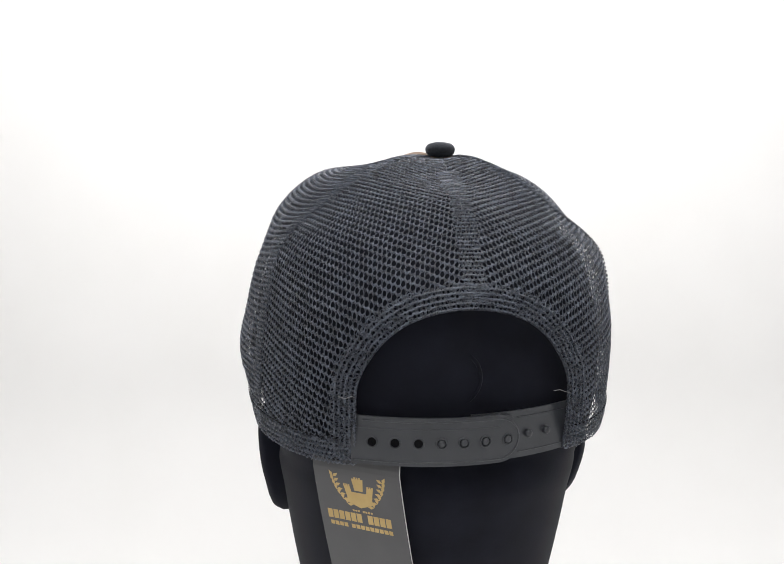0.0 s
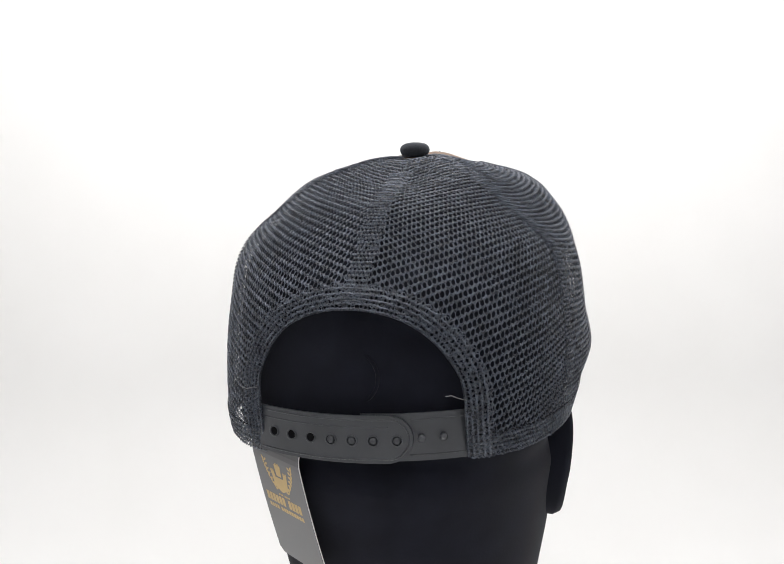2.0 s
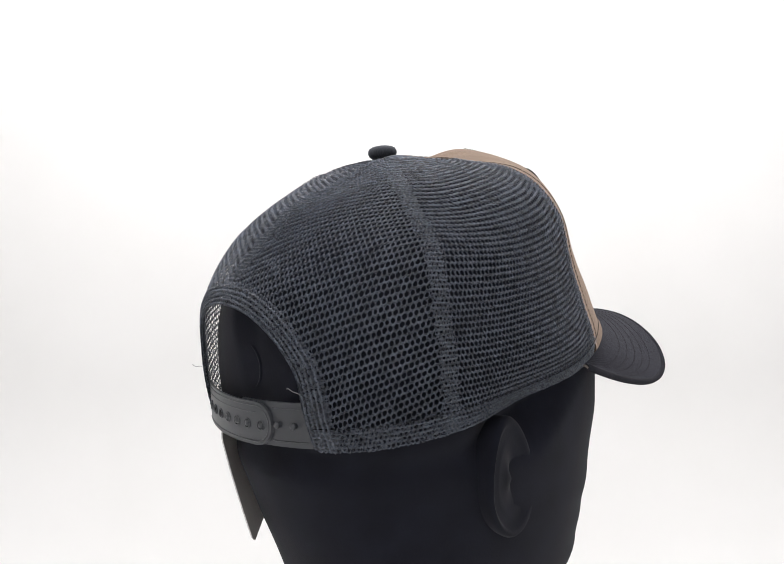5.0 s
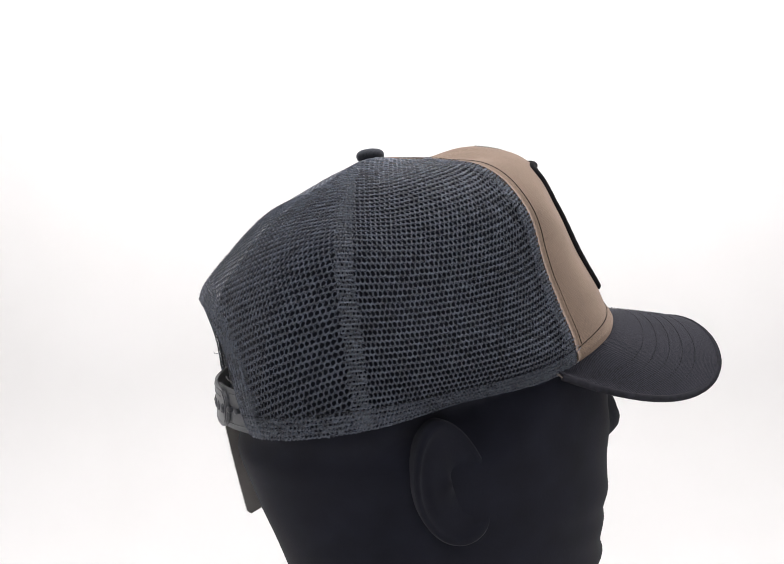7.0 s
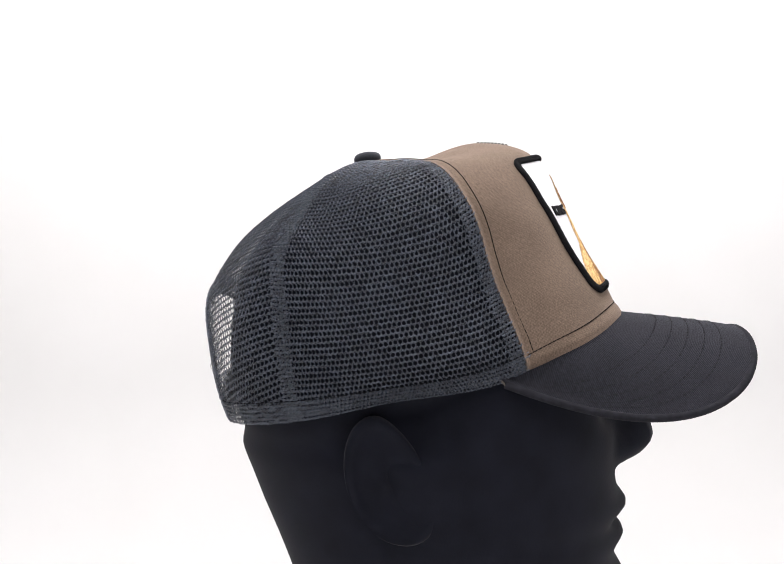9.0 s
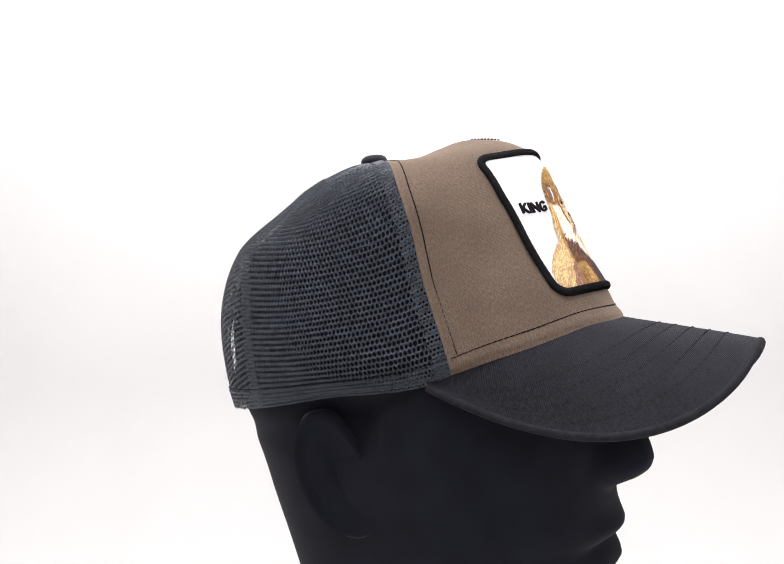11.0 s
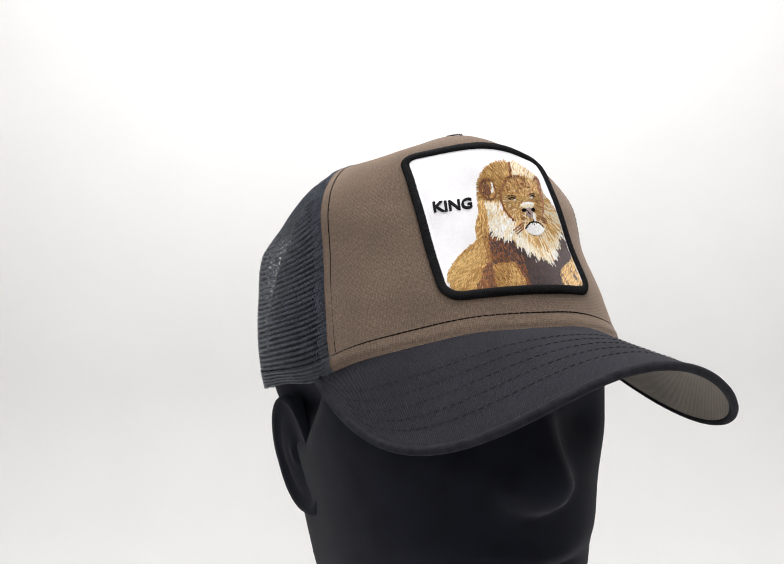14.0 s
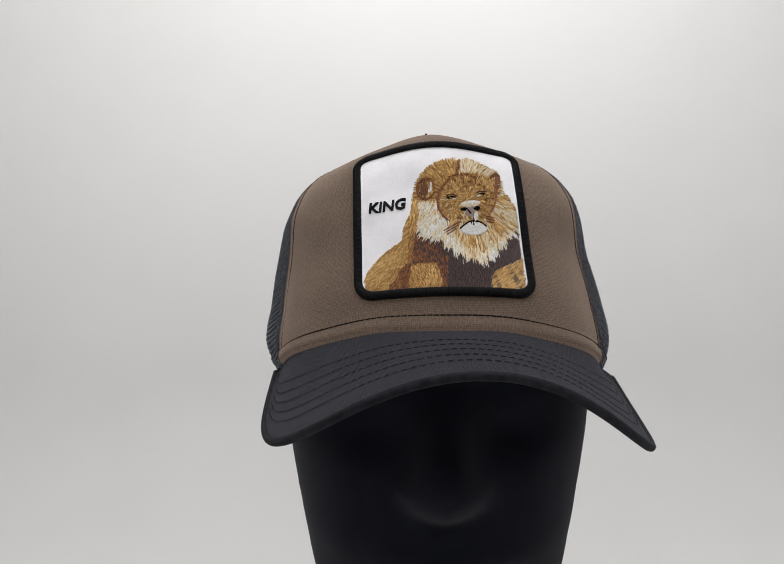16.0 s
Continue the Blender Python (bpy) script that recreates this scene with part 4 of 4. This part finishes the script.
def add_patch(cap):
    n, m = 40, 40
    gx, gh = np.meshgrid(np.linspace(-PATCH_W + 1.5, PATCH_W - 1.5, n), np.linspace(1.5, PATCH_H - 1.5, m), indexing="ij")
    lim = 5.5
    for cx in (-1, 1):      # pull the corners in
        for ch in (0, 1):
            dx, dh = (np.abs(gx) - (PATCH_W - 1.5 - lim)) * (np.sign(gx) == cx), (gh - (PATCH_H - 1.5 - lim)) if ch else (1.5 + lim - gh)
            out = (dx > 0) & (dh > 0)
            k = np.where(out, np.maximum(dx, dh) / (np.hypot(dx, dh) + 1e-9), 1)
            gx = np.where(out, cx * (PATCH_W - 1.5 - lim + dx * k), gx)
            gh = np.where(out, (PATCH_H - 1.5 - lim + dh * k) if ch else (1.5 + lim - dh * k), gh)
    verts, faces = shell(patch_at(gx, gh, 0.0), patch_at(gx, gh, -1.2))
    uv = np.stack([gx, gh], -1).reshape(-1, 2)
    patch = cap_part("patch", verts, faces, PATCH_WHITE, cap, "white twill patch with an embroidered lion", np.concatenate([uv, uv]))
    line = rounded(PATCH_W, PATCH_H, 7.0)
    pts, nor = patch_at(line[:, 0], line[:, 1], 0.1), patch_at(line[:, 0], line[:, 1], 2.0)
    nor = nor - pts
    nor /= np.linalg.norm(nor, axis=1)[:, None]
    v, f, uv = tube(pts, 2.0, 12, True, nor, 0.72)
    border = cap_part("border", v, f, T_BLACK, patch, "black overlocked border", uv)
    # overlock ridges across the border
    verts, faces = [], []
    inn = np.roll(pts, -1, 0) - np.roll(pts, 1, 0)
    inn = np.cross(inn / np.linalg.norm(inn, axis=1)[:, None], nor)
    for i in range(0, 220):
        for q in (0.0, 0.5):
            p = pts[i] * (1 - q) + pts[(i + 1) % 220] * q
            arc = np.array([p + inn[i] * 2.05 * math.cos(t) + nor[i] * (1.52 * math.sin(t)) for t in np.linspace(0.15, math.pi - 0.15, 6)])
            tv, tf, _ = tube(arc, 0.15, 4)
            faces += [tuple(k + len(verts) for k in q_) for q_ in tf]
            verts += tv.tolist()
    cap_part("overlock", verts, faces, T_BLACK, border)

    # lettering
    cu = bpy.data.curves.new("word", "FONT")
    cu.body, cu.offset, cu.resolution_u = "KING", 0.022, 3
    tmp = new("word", cu)
    dg = bpy.context.evaluated_depsgraph_get()
    me = bpy.data.meshes.new_from_object(tmp.evaluated_get(dg))
    co = np.array([v.co[:] for v in me.vertices])
    polys = [tuple(p.vertices) for p in me.polygons]
    bpy.data.objects.remove(tmp)
    bpy.data.curves.remove(cu)
    bpy.data.meshes.remove(me)
    lo, hi = co.min(0), co.max(0)
    a, b = (co[:, 0] - lo[0]) / (hi[0] - lo[0]), (co[:, 1] - lo[1]) / (hi[1] - lo[1])
    X, Y = 106 + 168 * a + 5 * b, 369 - 33 * a - 50 * b
    top, low = art(X, Y, 0.75), art(X, Y, 0.0)
    k = len(co)
    faces = polys + [tuple(i + k for i in p[::-1]) for p in polys]
    edges = {}
    for p in polys:
        for i, j in zip(p, p[1:] + p[:1]):
            edges[(i, j)] = 1
    faces += [(j, i, i + k, j + k) for i, j in edges if (j, i) not in edges]
    cap_part("lettering", np.concatenate([top, low]), faces, T_BLACK, patch, "black embroidered word KING", smooth=False)

    # underlay, then the stitches one by one
    cell = 11
    grounds = {"plum": ([], []), "ochre": ([], [])}
    rng = np.random.RandomState(4)
    for X0 in range(80, 872, cell):
        for Y0 in range(105, 772, cell):
            if inside(LION, X0 + cell / 2, Y0 + cell / 2):
                dark = lion_thread(X0 + cell / 2, Y0 + cell / 2, rng)[0] in ("plum", "brown", "rust")
                vs, fs = grounds["plum" if dark else "ochre"]
                q = len(vs)
                vs += [(X0, Y0), (X0, Y0 + cell), (X0 + cell, Y0 + cell), (X0 + cell, Y0)]
                fs.append((q, q + 1, q + 2, q + 3))
    for key, mat in (("plum", T_PLUM), ("ochre", T_OCHRE)):
        vs, fs = np.array(grounds[key][0]), grounds[key][1]
        cap_part("embroidery_ground", art(vs[:, 0], vs[:, 1], 0.06), fs, mat, patch)
    rng = np.random.RandomState(5)
    bins = {}
    for X0 in np.arange(84, 866, 5.6):
        for Y0 in np.arange(108, 768, 7.2):
            X, Y = X0 + rng.uniform(-3, 3), Y0 + rng.uniform(-4, 4)
            if not inside(LION, np.array(X), np.array(Y)):
                continue
            key, turn, ln = lion_thread(X, Y, rng)
            pale = 0.08 if key in ("white", "cream") else 0.0
            bins.setdefault(key, []).append((X, Y, turn + rng.normal(0, 0.09), ln * rng.uniform(0.75, 1.3), 2.3 if ln < 18 else 2.5, rng.uniform(0.28, 0.56) + pale))
    for X0 in np.arange(322, 726, 3.2):
        for Y0 in np.arange(190, 480, 3.4):
            X, Y = X0 + rng.uniform(-1, 1), Y0 + rng.uniform(-1, 1)
            got = lion_feature(X, Y)
            if got:
                bins.setdefault(got[0], []).append((X, Y, got[1] + rng.normal(0, 0.12), rng.uniform(7, 10), 1.9, rng.uniform(0.72, 0.85)))
    for key, rows in bins.items():
        mat = {"gold": T_GOLD, "ochre": T_OCHRE, "cream": T_CREAM, "white": T_WHITE, "rust": T_RUST, "brown": T_BROWN, "plum": T_PLUM, "black": T_BLACK, "pink": T_PINK}[key]
        r = np.array(rows)
        d = np.stack([np.cos(r[:, 2]), np.sin(r[:, 2])], -1) * r[:, 3:4] / 2
        w = np.stack([-np.sin(r[:, 2]), np.cos(r[:, 2])], -1) * r[:, 4:5]
        c = r[:, :2]
        ring = np.stack([c - d, c - d * .6 + w, c + d * .6 + w, c + d, c + d * .6 - w, c - d * .6 - w, c - d * .55, c + d * .55], 1)
        off = np.repeat(r[:, 5:6], 8, 1) + np.array([-0.26, -0.16, -0.16, -0.26, -0.16, -0.16, 0.12, 0.12])
        v = art(ring[..., 0], ring[..., 1], off).reshape(-1, 3)
        f = []
        for k in range(0, len(v), 8):
            f += [(k, k + 6, k + 1), (k + 1, k + 6, k + 7, k + 2), (k + 2, k + 7, k + 3), (k + 3, k + 7, k + 4), (k + 4, k + 7, k + 6, k + 5), (k + 5, k + 6, k)]
        tagged(cap_part("embroidery", v, f, mat, patch, f"{mat.name.replace('_', ' ')} embroidery of the lion", smooth=False), kind="stuff")


def trucker_cap():
    cap = tagged(new("trucker_cap"), "trucker cap with brown canvas front, black net back and charcoal bill", "cap")
    add_front_panel(cap)
    add_nets(cap)
    add_bill(cap)
    add_button(cap)
    add_strap(cap)
    add_patch(cap)
    # loose threads at the back opening
    for line in (((43, -107, -57), (40, -109, -56), (37.5, -109.5, -55), (35, -109, -55.5)), ((-46, -109, -56), (-48, -111, -55), (-50.5, -112.5, -55.5), (-53, -113, -54.5))):
        v, f, uv = tube(np.array(line, float), 0.16, 5)
        cap_part("loose_thread", v, f, HAIR, cap, "stray grey thread end")
    return cap


# ---- hang tag ----
TAG_TOP, TAG_W, TAG_L = np.array([-48.9, -100.3, -66.0]), 42.3, 80.0
TAG_ACROSS = np.array([0.809, -0.588, 0.0])
TAG_OUT = np.array([-0.588, -0.809, 0.0])


def tag_at(a, d, off=0.0):
    """On the tag: a across from its middle, d down from its top edge."""
    a, d = np.broadcast_arrays(np.asarray(a, float), np.asarray(d, float))
    inward = 0.182 * d + 0.0008 * d**2 + 9 * np.clip((26 - d) / 16, 0, 1) ** 2
    return TAG_TOP + a[..., None] * TAG_ACROSS + (off - inward)[..., None] * TAG_OUT + d[..., None] * np.array([0, 0, -0.94])


def flat_shape(name, outline, parent, off=0.32, label=""):
    """A thin printed shape on the tag."""
    o = np.array(outline, float)
    n = len(o)
    v = np.concatenate([tag_at(o[:, 0], o[:, 1], off), tag_at(o[:, 0], o[:, 1], off - 0.12)])
    f = [tuple(range(n)), tuple(range(n, 2 * n))[::-1]] + [(i, i + n, (i + 1) % n + n, (i + 1) % n) for i in range(n)]
    return part(name, v, f, GOLD_INK, parent, label, smooth=False, lift=-CAP_BASE)


def hang_tag():
    tag = tagged(new("hang_tag"), "dark grey card hang tag with gold print, hanging from the cap", "hang tag")
    a = np.linspace(-TAG_W / 2, TAG_W / 2, 10)[:, None]
    d = np.linspace(10, TAG_L, 30)[None]
    a = a * (1 - 0.14 * np.clip((d - TAG_L + 3) / 3, 0, 1) ** 3)
    v, f = shell(tag_at(a, d, 0.30), tag_at(a, d, 0.16))
    card = part("card", v, f, CARD, tag, "dark grey printed face", smooth=False, lift=-CAP_BASE)
    v, f = shell(tag_at(a * 1.006, d, 0.15), tag_at(a * 1.006, d, -0.25))
    part("card_core", v, f, CARD_CORE, tag, "white cut edge", smooth=False, lift=-CAP_BASE)
    v, f = shell(tag_at(a, d, -0.26), tag_at(a, d, -0.36))
    part("card_back", v, f, CARD_BACK, tag, "plain grey back", smooth=False, lift=-CAP_BASE)
    # emblem: a crenellated keep between two sprays of leaves
    x0, y0 = 0.5, 29.0
    mark = lambda pts: flat_shape("emblem", [(x0 + 0.78 * p, y0 - 1.0 + 0.72 * q) for p, q in pts], card, 0.36, "gold printed emblem")
    mark([(-9, 7), (-9.4, 5.6), (-5.4, 5.6), (-4.6, 9.6), (4.6, 9.6), (5.4, 5.6), (9.4, 5.6), (9, 7), (7.2, 17), (0, 20), (-7.2, 17)])
    mark([(-3.6, 0.4), (3.6, 0.4), (2.6, 8.4), (-2.6, 8.4)])
    for tx, ty in ((-7.4, 5.6), (7.4, 5.6), (0, 0.4)):
        for k in (-1.5, 0, 1.5):
            mark([(tx + k - 0.5, ty - 1.1), (tx + k + 0.5, ty - 1.1), (tx + k + 0.5, ty - 0.05), (tx + k - 0.5, ty - 0.05)])
    for side in (-1, 1):
        for k in range(7):
            t = k / 6
            cx, cy = x0 + side * (12.2 - 5.6 * t**2.2), y0 - 0.5 + 12.6 * t
            for lean in (-1, 1):
                ang = radians(90 + side * (15 + 35 * t)) + lean * 0.75
                ux, uy = math.cos(ang), -math.sin(ang)
                leaf = [(cx, cy), (cx + 1.5 * ux - 0.8 * uy, cy + 1.5 * uy + 0.8 * ux), (cx + 3.1 * ux, cy + 3.1 * uy), (cx + 1.5 * ux + 0.8 * uy, cy + 1.5 * uy - 0.8 * ux)]
                flat_shape("leaf", leaf, card, 0.36)
    # printed lines as plain bars
    for x1, y1, count, w, h, gap in ((-4, 43.6, 3, 0.9, 0.9, 0.4), (1, 43.6, 4, 0.9, 0.9, 0.4), (-17.2, 45.4, 6, 2.45, 4.4, 0.5), (3.0, 45.4, 4, 2.45, 4.4, 0.5),
                                     (-16.5, 51.2, 4, 1.85, 2.0, 0.45), (-5.8, 51.2, 9, 1.85, 2.0, 0.45)):
        for k in range(count):
            lx = x1 + k * (w + gap)
            flat_shape("print_bar", [(lx, y1), (lx + w, y1), (lx + w, y1 + h), (lx, y1 + h)], card, 0.36)
    return tag


head = mannequin()
cap = trucker_cap()
tag = hang_tag()


def motions():
    """The head turns steadily on its stand; the cap and its tag turn with it."""
    times = [k / 2 for k in range(33)]
    turn = lambda t: 6.5 - 11.618 * t
    walk(head, [(t, pose(0, 0, 0, 0, 0, turn(t))) for t in times])
    walk(cap, [(t, pose(0, 0, EYE_Z + CAP_BASE, 0, 0, turn(t))) for t in times])
    walk(tag, [(t, pose(0, 0, EYE_Z + CAP_BASE, 0, 0, turn(t))) for t in times])


motions()
